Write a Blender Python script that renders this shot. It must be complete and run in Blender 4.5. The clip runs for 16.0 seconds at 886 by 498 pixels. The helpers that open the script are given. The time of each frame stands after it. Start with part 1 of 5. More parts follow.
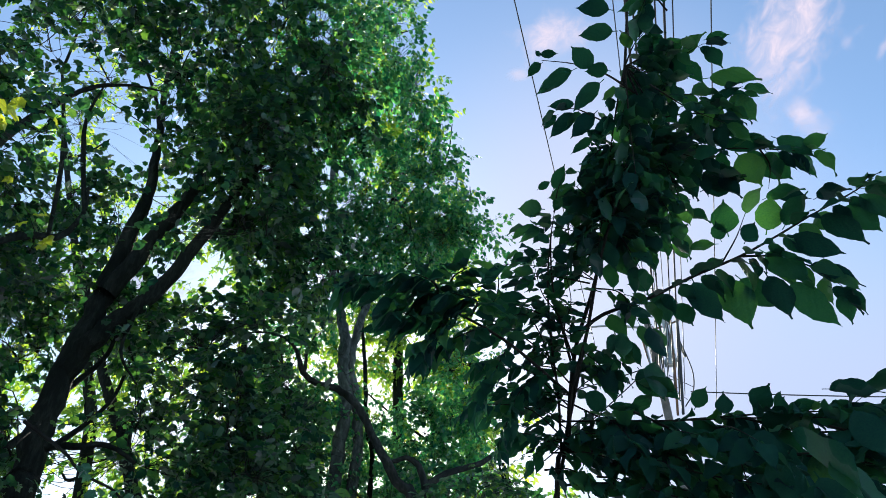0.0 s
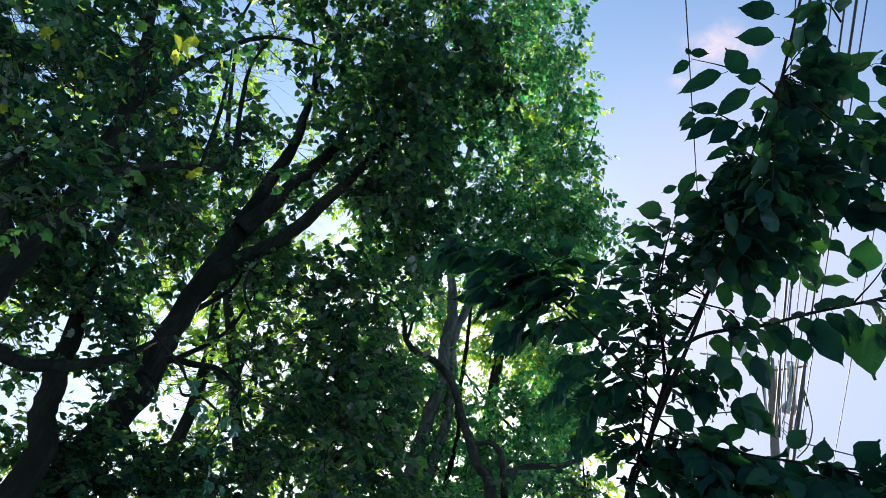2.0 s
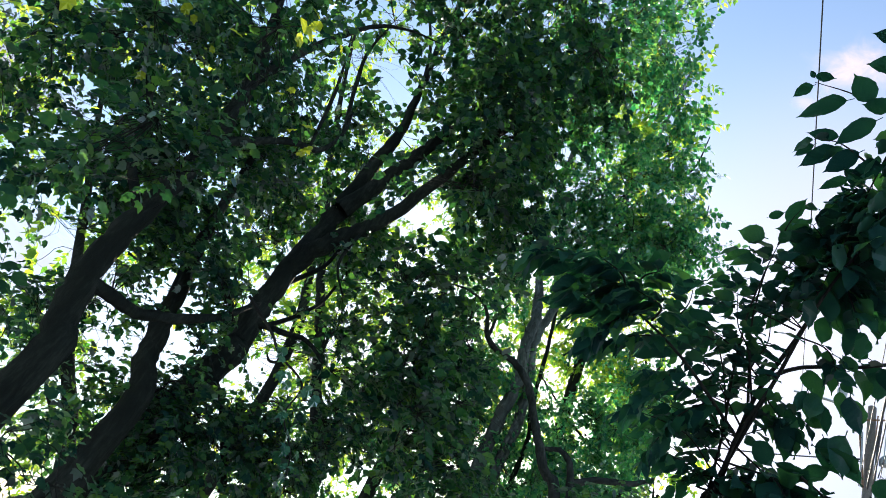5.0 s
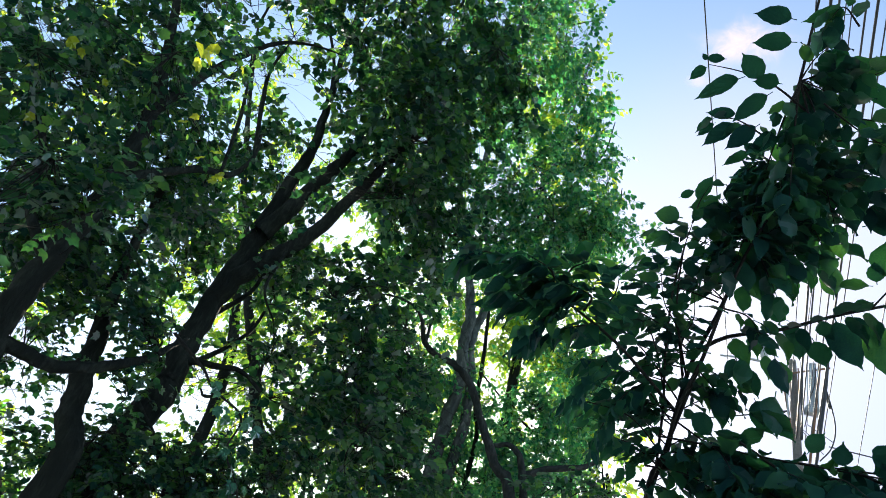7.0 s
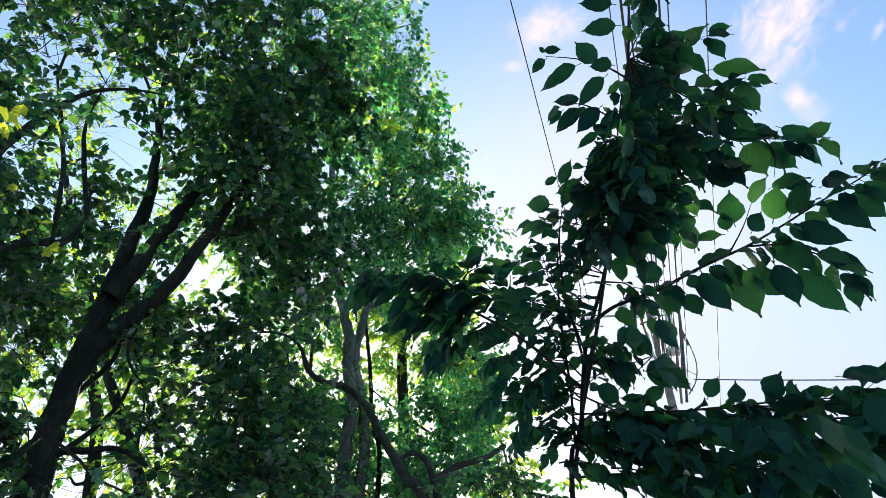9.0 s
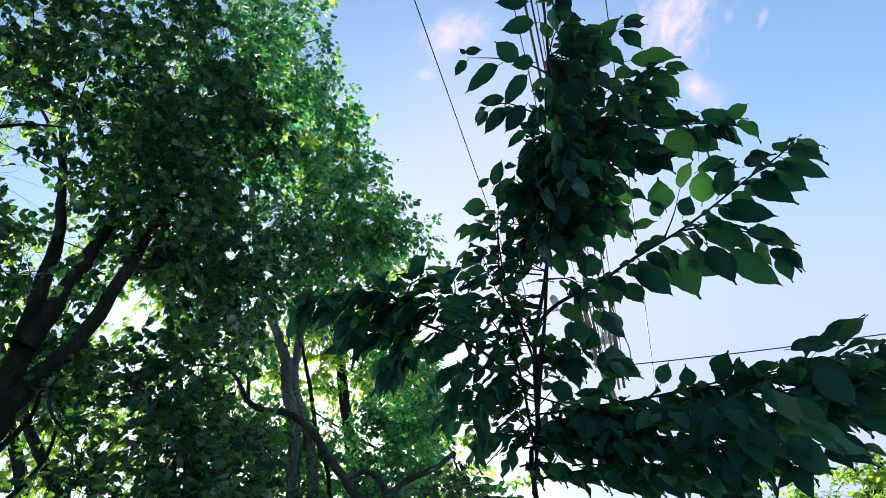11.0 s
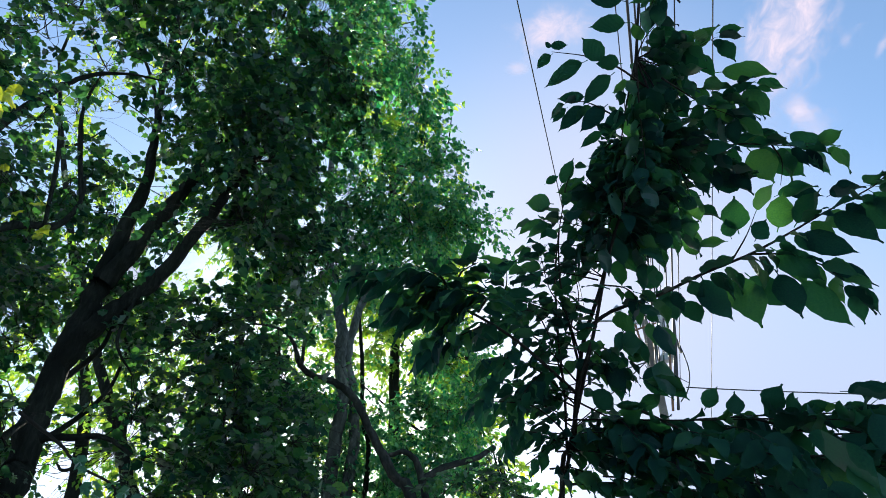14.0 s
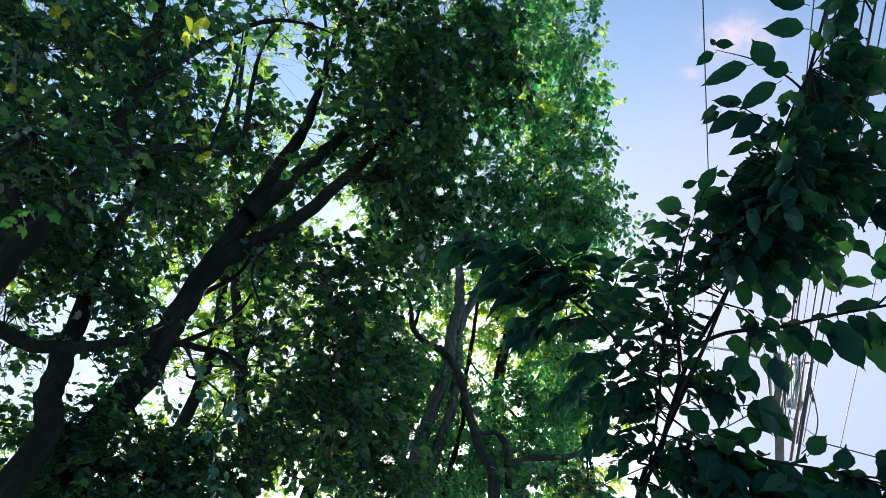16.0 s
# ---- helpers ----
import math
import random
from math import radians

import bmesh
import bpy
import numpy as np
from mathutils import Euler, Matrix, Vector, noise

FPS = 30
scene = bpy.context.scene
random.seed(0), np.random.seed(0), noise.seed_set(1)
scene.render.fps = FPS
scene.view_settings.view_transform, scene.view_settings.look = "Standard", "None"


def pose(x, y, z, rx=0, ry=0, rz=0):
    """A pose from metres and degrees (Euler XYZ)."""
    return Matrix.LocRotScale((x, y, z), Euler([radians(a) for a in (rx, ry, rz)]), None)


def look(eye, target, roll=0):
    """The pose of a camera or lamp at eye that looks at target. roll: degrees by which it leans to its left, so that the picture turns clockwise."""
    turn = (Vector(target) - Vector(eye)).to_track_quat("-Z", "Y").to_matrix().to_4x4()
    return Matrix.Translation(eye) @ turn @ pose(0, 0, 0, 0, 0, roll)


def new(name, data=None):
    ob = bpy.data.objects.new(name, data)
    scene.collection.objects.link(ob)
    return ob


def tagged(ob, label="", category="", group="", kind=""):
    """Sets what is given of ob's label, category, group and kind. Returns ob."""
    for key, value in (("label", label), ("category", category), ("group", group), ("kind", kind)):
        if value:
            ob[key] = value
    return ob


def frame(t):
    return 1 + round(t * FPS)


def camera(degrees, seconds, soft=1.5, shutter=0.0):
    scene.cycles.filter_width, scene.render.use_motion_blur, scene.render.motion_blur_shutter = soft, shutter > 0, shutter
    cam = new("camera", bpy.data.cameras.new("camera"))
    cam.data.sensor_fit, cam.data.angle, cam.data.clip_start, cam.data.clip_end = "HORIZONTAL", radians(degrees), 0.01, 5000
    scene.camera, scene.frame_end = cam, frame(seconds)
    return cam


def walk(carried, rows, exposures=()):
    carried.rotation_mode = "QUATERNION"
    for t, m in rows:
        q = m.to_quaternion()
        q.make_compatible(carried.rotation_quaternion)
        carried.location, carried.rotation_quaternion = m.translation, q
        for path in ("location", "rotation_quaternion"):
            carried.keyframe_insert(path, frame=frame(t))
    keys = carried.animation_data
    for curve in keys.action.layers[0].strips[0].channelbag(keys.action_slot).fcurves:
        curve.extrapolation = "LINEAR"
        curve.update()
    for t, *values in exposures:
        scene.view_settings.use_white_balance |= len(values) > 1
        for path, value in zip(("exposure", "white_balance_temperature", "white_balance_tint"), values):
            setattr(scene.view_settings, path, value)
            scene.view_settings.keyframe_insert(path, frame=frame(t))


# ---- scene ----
cam = camera(65.36, 16.0, soft=0.8)
EYE, TILT = 1.6, 40.0
ROWS = [
    (0.000, 0.0000, 0.0000, 0.0000, 0.00, 0.00, 0.00),
    (0.500, 0.0145, -0.0015, -0.0118, 2.39, -0.40, -2.44),
    (1.000, 0.0260, 0.0010, -0.0189, 5.13, -0.91, -5.00),
    (1.500, 0.0385, 0.0003, -0.0223, 7.92, -1.40, -7.52),
    (2.000, 0.0487, 0.0023, -0.0254, 10.37, -1.91, -9.81),
    (2.500, 0.0540, 0.0118, -0.0264, 12.85, -2.52, -11.89),
    (3.000, 0.0607, 0.0162, -0.0273, 14.83, -3.06, -13.60),
    (3.500, 0.0617, 0.0187, -0.0286, 16.32, -3.54, -15.00),
    (4.125, 0.0611, 0.0057, -0.0289, 17.65, -3.91, -15.98),
    (4.750, 0.0584, -0.0245, -0.0274, 18.41, -4.03, -16.12),
    (5.375, 0.0553, -0.0514, -0.0246, 18.22, -3.86, -15.40),
    (6.000, 0.0532, -0.0547, -0.0206, 16.72, -3.36, -13.83),
    (6.500, 0.0522, -0.0392, -0.0162, 14.44, -2.70, -11.83),
    (7.000, 0.0479, -0.0270, -0.0142, 11.84, -2.05, -9.58),
    (7.500, 0.0355, -0.0231, -0.0113, 8.46, -1.37, -6.83),
    (8.000, 0.0135, -0.0218, -0.0047, 5.38, -0.94, -3.94),
    (8.500, -0.0117, -0.0203, 0.0035, 2.43, -0.63, -0.97),
    (9.000, -0.0314, -0.0157, 0.0105, -0.07, -0.46, 1.52),
    (9.500, -0.0492, -0.0010, 0.0141, -2.18, -0.37, 3.96),
    (10.000, -0.0554, 0.0172, 0.0113, -3.75, -0.24, 5.41),
    (10.625, -0.0593, 0.0321, 0.0116, -5.27, -0.15, 6.53),
    (11.250, -0.0594, 0.0411, 0.0153, -6.43, -0.12, 6.94),
    (11.875, -0.0568, 0.0452, 0.0183, -6.82, -0.11, 6.56),
    (12.500, -0.0527, 0.0452, 0.0167, -6.04, -0.12, 5.28),
    (13.000, -0.0483, 0.0435, 0.0115, -4.53, -0.11, 3.53),
    (13.500, -0.0383, 0.0401, 0.0061, -2.54, -0.27, 1.48),
    (14.000, -0.0274, 0.0382, 0.0027, -0.28, -0.55, -0.61),
    (14.500, -0.0101, 0.0407, -0.0041, 2.70, -1.17, -3.24),
    (15.000, 0.0049, 0.0478, -0.0073, 5.71, -1.87, -5.92),
    (15.500, 0.0165, 0.0504, -0.0118, 8.39, -2.47, -8.46),
    (16.000, 0.0246, 0.0454, -0.0166, 11.04, -3.08, -10.96),
]
# stops, kelvin and tint of the clip's own camera
EXPOSURES = [(0.0, 0.63, 5960, 7), (3.5, 0.80, 6250, 9), (6.0, 1.03, 6350, 9), (9.0, 0.97, 6300, 8), (10.0, 0.91, 6200, 8), (12.5, 0.67, 5940, 7), (16.0, 0.68, 6060, 8)]
walk(cam, [(t, pose(0, 0, EYE, TILT, 0, 0) @ pose(x, y, z, 90 + pitch, roll, yaw)) for t, x, y, z, yaw, pitch, roll in ROWS], EXPOSURES)

# ---- light: an evening sun low behind the trees, and a clear sky ----
SUN_AZ, SUN_EL = -6.5, 24.8
world = bpy.data.worlds.new("evening_sky")
scene.world = world
world.use_nodes = True
wn = world.node_tree.nodes
sky = wn.new("ShaderNodeTexSky")
sky.sky_type, sky.sun_disc = "NISHITA", False
sky.sun_elevation, sky.sun_rotation = radians(SUN_EL), radians(SUN_AZ)
sky.air_density, sky.dust_density, sky.ozone_density = 1.2, 0.6, 1.7
wn["Background"].inputs["Strength"].default_value = 0.148
world.node_tree.links.new(sky.outputs[0], wn["Background"].inputs["Color"])
lamp = bpy.data.lights.new("sun", "SUN")
lamp.energy, lamp.angle, lamp.color = 5.0, radians(0.53), (1.0, 0.90, 0.72)
sun_dir = Vector((math.sin(radians(SUN_AZ)) * math.cos(radians(SUN_EL)), math.cos(radians(SUN_AZ)) * math.cos(radians(SUN_EL)), math.sin(radians(SUN_EL))))
sun = new("sun", lamp)
sun.matrix_world = look(sun_dir * 60, (0, 0, 0))


# ---- materials ----
def material(name):
    m = bpy.data.materials.new(name)
    m.use_nodes = True
    nt = m.node_tree
    nt.nodes.clear()
    out = nt.nodes.new("ShaderNodeOutputMaterial")
    return m, nt, out


def node(nt, kind, **values):
    n = nt.nodes.new(kind)
    for k, v in values.items():
        n.inputs[k.replace("_", " ")].default_value = v
    return n


def ramp(nt, stops):
    n = nt.nodes.new("ShaderNodeValToRGB")
    e = n.color_ramp.elements
    while len(e) < len(stops):
        e.new(0.5)
    for el, (p, c) in zip(e, stops):
        el.position, el.color = p, (*c, 1)
    return n


def leaf_material(name, dark, light, glow_dark, glow_light, share, gloss, vein=0.0, per_object=False):
    """A leaf blade: reflects and lets light through, with a faint waxy gloss; each leaf takes its own shade, a few a
    painted sun glint.
    """
    m, nt, out = material(name)
    L = nt.links
    if per_object:
        info = nt.nodes.new("ShaderNodeObjectInfo")
        rnd = info.outputs["Random"]
    else:
        geo = nt.nodes.new("ShaderNodeNewGeometry")
        rnd = geo.outputs["Random Per Island"]
    tex = nt.nodes.new("ShaderNodeTexCoord")
    mott = node(nt, "ShaderNodeTexNoise", Scale=35.0, Detail=3.0)
    L.new(tex.outputs["Object"], mott.inputs["Vector"])
    add = nt.nodes.new("ShaderNodeMath")
    add.operation = "MULTIPLY_ADD"
    L.new(mott.outputs["Fac"], add.inputs[0])
    add.inputs[1].default_value = 0.5
    sub = nt.nodes.new("ShaderNodeMath")
    sub.operation = "SUBTRACT"
    L.new(rnd, sub.inputs[0])
    sub.inputs[1].default_value = 0.25
    L.new(sub.outputs[0], add.inputs[2])
    c1 = ramp(nt, [(0.0, dark), (1.0, light)])
    # the last stop paints sunlit glints into a few leaves
    c2 = ramp(nt, [(0.0, glow_dark), (0.72, glow_light), (1.0, (min(0.75, glow_light[0] * 2.6), min(0.85, glow_light[1] * 1.6), glow_light[2]))])
    L.new(add.outputs[0], c1.inputs[0])
    L.new(add.outputs[0], c2.inputs[0])
    dif = node(nt, "ShaderNodeBsdfDiffuse", Roughness=0.4)
    tra = nt.nodes.new("ShaderNodeBsdfTranslucent")
    L.new(c1.outputs[0], dif.inputs["Color"])
    L.new(c2.outputs[0], tra.inputs["Color"])
    mix = node(nt, "ShaderNodeMixShader", Fac=share)
    L.new(dif.outputs[0], mix.inputs[1])
    L.new(tra.outputs[0], mix.inputs[2])
    glo = node(nt, "ShaderNodeBsdfGlossy", Roughness=0.35)
    glo.inputs["Color"].default_value = (0.9, 0.95, 1.0, 1)
    fres = node(nt, "ShaderNodeFresnel", IOR=1.4)
    fm = nt.nodes.new("ShaderNodeMath")
    fm.operation = "MULTIPLY"
    L.new(fres.outputs[0], fm.inputs[0])
    fm.inputs[1].default_value = gloss
    mix2 = nt.nodes.new("ShaderNodeMixShader")
    L.new(fm.outputs[0], mix2.inputs[0])
    L.new(mix.outputs[0], mix2.inputs[1])
    L.new(glo.outputs[0], mix2.inputs[2])
    if vein:
        wave = node(nt, "ShaderNodeTexWave", Scale=5.0, Distortion=4.0)
        wave.bands_direction = "DIAGONAL"
        L.new(tex.outputs["Object"], wave.inputs["Vector"])
        bump = node(nt, "ShaderNodeBump", Strength=vein, Distance=0.02)
        L.new(wave.outputs["Fac"], bump.inputs["Height"])
        for s in (dif, tra, glo):
            L.new(bump.outputs[0], s.inputs["Normal"])
    L.new(mix2.outputs[0], out.inputs["Surface"])
    return m


def rough_material(name, stops, scale, rough, bump, stretch=(1, 1, 1), metal=0.0, shine=0.5):
    """Noise at two scales for colour, the finer one for relief too."""
    m, nt, out = material(name)
    L = nt.links
    tex = nt.nodes.new("ShaderNodeTexCoord")
    mp = nt.nodes.new("ShaderNodeMapping")
    mp.inputs["Scale"].default_value = stretch
    L.new(tex.outputs["Object"], mp.inputs["Vector"])
    big = node(nt, "ShaderNodeTexNoise", Scale=scale * 0.15, Detail=3.0)
    fine = node(nt, "ShaderNodeTexNoise", Scale=scale, Detail=6.0, Roughness=0.65)
    for n in (big, fine):
        L.new(mp.outputs[0], n.inputs["Vector"])
    add = nt.nodes.new("ShaderNodeMath")
    add.operation = "MULTIPLY_ADD"
    L.new(big.outputs["Fac"], add.inputs[0])
    add.inputs[1].default_value = 0.5
    half = nt.nodes.new("ShaderNodeMath")
    half.operation = "MULTIPLY"
    half.inputs[1].default_value = 0.5
    L.new(fine.outputs["Fac"], half.inputs[0])
    L.new(half.outputs[0], add.inputs[2])
    col = ramp(nt, stops)
    L.new(add.outputs[0], col.inputs[0])
    b = node(nt, "ShaderNodeBsdfPrincipled", Roughness=rough, Metallic=metal)
    b.inputs["Specular IOR Level"].default_value = shine
    L.new(col.outputs[0], b.inputs["Base Color"])
    bp = node(nt, "ShaderNodeBump", Strength=bump, Distance=0.03)
    L.new(fine.outputs["Fac"], bp.inputs["Height"])
    L.new(bp.outputs[0], b.inputs["Normal"])
    L.new(b.outputs[0], out.inputs["Surface"])
    return m


M_SAPLEAF = leaf_material("sapling_leaf", (0.010, 0.042, 0.042), (0.017, 0.066, 0.058), (0.004, 0.028, 0.018), (0.034, 0.16, 0.032), 0.42, 0.04, 0.08, True)
M_SAPMASS = leaf_material("sapling_foliage", (0.010, 0.042, 0.042), (0.017, 0.066, 0.058), (0.004, 0.028, 0.018), (0.034, 0.16, 0.032), 0.42, 0.04, 0.08)
# shade of the near crowns is put into this darker leaf colour
M_LEAF = leaf_material("shaded_broad_leaf", (0.012, 0.042, 0.038), (0.022, 0.066, 0.049), (0.005, 0.044, 0.026), (0.085, 0.28, 0.048), 0.52, 0.12)
# low sun on the trees behind is put into this yellower leaf colour
M_FAR = leaf_material("sunlit_fine_leaf", (0.03, 0.085, 0.04), (0.07, 0.15, 0.055), (0.07, 0.30, 0.04), (0.50, 0.72, 0.06), 0.65, 0.1)
M_MID = leaf_material("drooping_leaf", (0.026, 0.108, 0.076), (0.050, 0.165, 0.104), (0.02, 0.23, 0.08), (0.18, 0.62, 0.13), 0.52, 0.14)
M_SPRIG = leaf_material("pale_leaf", (0.032, 0.105, 0.080), (0.055, 0.15, 0.11), (0.03, 0.15, 0.07), (0.08, 0.28, 0.10), 0.4, 0.3, 0.1, True)
M_SUNLIT = leaf_material("yellow_leaf", (0.12, 0.15, 0.02), (0.22, 0.24, 0.03), (0.5, 0.6, 0.03), (0.75, 0.8, 0.05), 0.65, 0.1, 0.2, True)
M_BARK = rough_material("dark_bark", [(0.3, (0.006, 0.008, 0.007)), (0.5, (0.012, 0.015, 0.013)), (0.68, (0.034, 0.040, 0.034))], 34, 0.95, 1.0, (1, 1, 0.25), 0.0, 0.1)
M_PALE = rough_material("grey_bark", [(0.3, (0.022, 0.027, 0.026)), (0.48, (0.060, 0.072, 0.068)), (0.6, (0.13, 0.15, 0.14)), (0.72, (0.24, 0.265, 0.25))], 22, 0.9, 0.9, (1, 1, 0.4), 0.0, 0.2)
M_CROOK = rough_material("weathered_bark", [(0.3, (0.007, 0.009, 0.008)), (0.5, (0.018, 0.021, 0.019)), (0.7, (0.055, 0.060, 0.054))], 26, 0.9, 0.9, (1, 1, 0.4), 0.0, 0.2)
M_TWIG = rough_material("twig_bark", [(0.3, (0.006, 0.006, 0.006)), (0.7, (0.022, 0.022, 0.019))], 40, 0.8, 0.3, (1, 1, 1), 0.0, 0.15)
M_CONC = rough_material("concrete", [(0.3, (0.08, 0.075, 0.07)), (0.55, (0.15, 0.14, 0.13)), (0.75, (0.23, 0.215, 0.20))], 30, 0.9, 0.3)
M_RUST = rough_material("rusty_steel", [(0.3, (0.10, 0.05, 0.03)), (0.6, (0.22, 0.12, 0.07)), (0.8, (0.30, 0.2, 0.14))], 25, 0.7, 0.3, (1, 1, 1), 0.3)
M_GALV = rough_material("grey_steel", [(0.3, (0.22, 0.23, 0.23)), (0.7, (0.42, 0.43, 0.42))], 18, 0.5, 0.1, (1, 1, 1), 0.6)
M_CABLE = rough_material("black_cable", [(0.3, (0.012, 0.012, 0.013)), (0.7, (0.03, 0.03, 0.032))], 60, 0.6, 0.1)
# unseen ground, its paleness chosen to bounce light under the leaves
M_GROUND = rough_material("bounce_ground", [(0.3, (0.21, 0.225, 0.245)), (0.5, (0.29, 0.305, 0.325)), (0.7, (0.37, 0.385, 0.40))], 3.0, 1.0, 0.6)


def cloud_material(seed, tall, thick=0.75, soft_edge=0.30, grain=9.0, glow=(0.68, 0.54, 0.57)):
    m, nt, out = material("cloud_vapour")
    L = nt.links
    tex = nt.nodes.new("ShaderNodeTexCoord")
    mp = nt.nodes.new("ShaderNodeMapping")
    mp.inputs["Location"].default_value = (seed * 3.7, seed * 1.3, seed)
    mp.inputs["Scale"].default_value = (0.006, 0.006 * tall, 0.006)
    L.new(tex.outputs["Object"], mp.inputs["Vector"])
    n1 = node(nt, "ShaderNodeTexNoise", Scale=2.6, Detail=grain, Roughness=0.62, Distortion=0.5)
    L.new(mp.outputs[0], n1.inputs["Vector"])
    dist = nt.nodes.new("ShaderNodeVectorMath")
    dist.operation = "DISTANCE"
    dist.inputs[1].default_value = (0.5, 0.5, 0.5)
    flat = nt.nodes.new("ShaderNodeVectorMath")
    flat.operation = "MULTIPLY_ADD"
    flat.inputs[1].default_value, flat.inputs[2].default_value = (1, 1, 0), (0, 0, 0.5)
    L.new(tex.outputs["Generated"], flat.inputs[0])
    L.new(flat.outputs[0], dist.inputs[0])
    fall = nt.nodes.new("ShaderNodeMapRange")
    fall.interpolation_type = "SMOOTHSTEP"
    for i, v in ((1, 0.5), (2, 0.0), (3, -0.40), (4, 0.20)):
        fall.inputs[i].default_value = v
    L.new(dist.outputs["Value"], fall.inputs[0])
    s = nt.nodes.new("ShaderNodeMath")
    L.new(n1.outputs["Fac"], s.inputs[0])
    L.new(fall.outputs[0], s.inputs[1])
    dens = nt.nodes.new("ShaderNodeMapRange")
    dens.interpolation_type = "SMOOTHSTEP"
    for i, v in ((1, soft_edge), (2, 1.0), (3, 0.0), (4, thick)):
        dens.inputs[i].default_value = v
    L.new(s.outputs[0], dens.inputs[0])
    em = node(nt, "ShaderNodeEmission", Strength=1.0)
    em.inputs["Color"].default_value = (*glow, 1)
    tr = nt.nodes.new("ShaderNodeBsdfTransparent")
    mix = nt.nodes.new("ShaderNodeMixShader")
    L.new(dens.outputs[0], mix.inputs[0])
    L.new(tr.outputs[0], mix.inputs[1])
    L.new(em.outputs[0], mix.inputs[2])
    L.new(mix.outputs[0], out.inputs["Surface"])
    return m


# ---- helpers for building ----
rng = np.random.default_rng(7)


def link_mesh(name, verts, faces, mat, parent=None, label="", kind="", smooth=True):
    me = bpy.data.meshes.new(name)
    me.from_pydata([tuple(v) for v in verts], [], faces) if not isinstance(faces, np.ndarray) else fast_mesh(me, verts, faces)
    if smooth:
        me.polygons.foreach_set("use_smooth", np.ones(len(me.polygons), dtype=bool))
    me.materials.append(mat)
    me.update()
    ob = new(name, me)
    ob.parent = parent
    return tagged(ob, label, kind=kind)


def fast_mesh(me, verts, faces):
    k = faces.shape[1]
    me.vertices.add(len(verts))
    me.vertices.foreach_set("co", np.asarray(verts, dtype=np.float32).ravel())
    me.loops.add(faces.size)
    me.loops.foreach_set("vertex_index", faces.astype(np.int32).ravel())
    me.polygons.add(len(faces))
    me.polygons.foreach_set("loop_start", np.arange(0, faces.size, k, dtype=np.int32))
    me.update(calc_edges=True)


def part(name, bm, mat, parent, label=""):
    me = bpy.data.meshes.new(name)
    bm.to_mesh(me)
    bm.free()
    me.materials.append(mat)
    ob = new(name, me)
    ob.parent = parent
    return tagged(ob, label)


def thing(name, at, label, category, group="", kind=""):
    ob = new(name)
    ob.location = at
    ob.empty_display_size = 0.2
    return tagged(ob, label, category, group, kind)


def spline(nodes, per=6):
    """Catmull-Rom through nodes of (x, y, z, radius)."""
    p = np.array(nodes, float)
    p = np.vstack([2 * p[0] - p[1], p, 2 * p[-1] - p[-2]])
    out = []
    for i in range(1, len(p) - 2):
        for u in np.linspace(0, 1, per, endpoint=False):
            a, b, c, d = p[i - 1:i + 3]
            out.append(0.5 * (2 * b + (c - a) * u + (2 * a - 5 * b + 4 * c - d) * u * u + (3 * b - a - 3 * c + d) * u ** 3))
    out.append(p[-2])
    return np.array(out)


def tube_data(pts, sides=10, rough=0.0, seed=0):
    """Ring verts and faces of a tube along pts (x, y, z, r), closed at its end."""
    r = np.random.default_rng(seed)
    n = len(pts)
    xyz, rad = pts[:, :3], np.maximum(pts[:, 3], 0.0008)
    tan = np.gradient(xyz, axis=0)
    tan /= np.linalg.norm(tan, axis=1)[:, None] + 1e-9
    ref = np.array((0.31, 0.95, 0.1)) if abs(tan[0, 2]) > 0.7 else np.array((0.1, 0.2, 1.0))
    side = np.cross(tan, ref)
    side /= np.linalg.norm(side, axis=1)[:, None] + 1e-9
    up = np.cross(side, tan)
    ang = np.linspace(0, 2 * np.pi, sides, endpoint=False)
    lump = 1 + rough * (r.random((n, sides)) - 0.5) + rough * np.sin(ang * 3 + np.arange(n)[:, None] * 0.7) * 0.6
    ring = xyz[:, None] + (np.cos(ang)[None, :, None] * side[:, None] + np.sin(ang)[None, :, None] * up[:, None]) * (rad[:, None] * lump)[:, :, None]
    i, j = np.meshgrid(np.arange(n - 1), np.arange(sides), indexing="ij")
    a = i * sides + j
    b = i * sides + (j + 1) % sides
    return ring.reshape(-1, 3), np.stack([a, b, b + sides, a + sides], -1).reshape(-1, 4)


def limb(name, nodes, mat, parent, sides=10, rough=0.12, per=6, label="", offset=(0, 0, 0)):
    pts = spline(nodes, per)
    pts[:, :3] -= np.array(offset)
    if rough > 0.1:
        pts[1:-1, :3] += np.random.default_rng(len(pts)).normal(0, 0.10, (len(pts) - 2, 3)) * pts[1:-1, 3:]
    v, f = tube_data(pts, sides, rough, seed=len(nodes))
    return link_mesh(name, v, f, mat, parent, label)


def frames_of(d, nrm):
    """Rotations (n, 3, 3) whose columns are side, along d, normal."""
    d = d / (np.linalg.norm(d, axis=1)[:, None] + 1e-9)
    s = np.cross(d, nrm)
    s /= np.linalg.norm(s, axis=1)[:, None] + 1e-9
    return np.stack([s, d, np.cross(s, d)], -1)


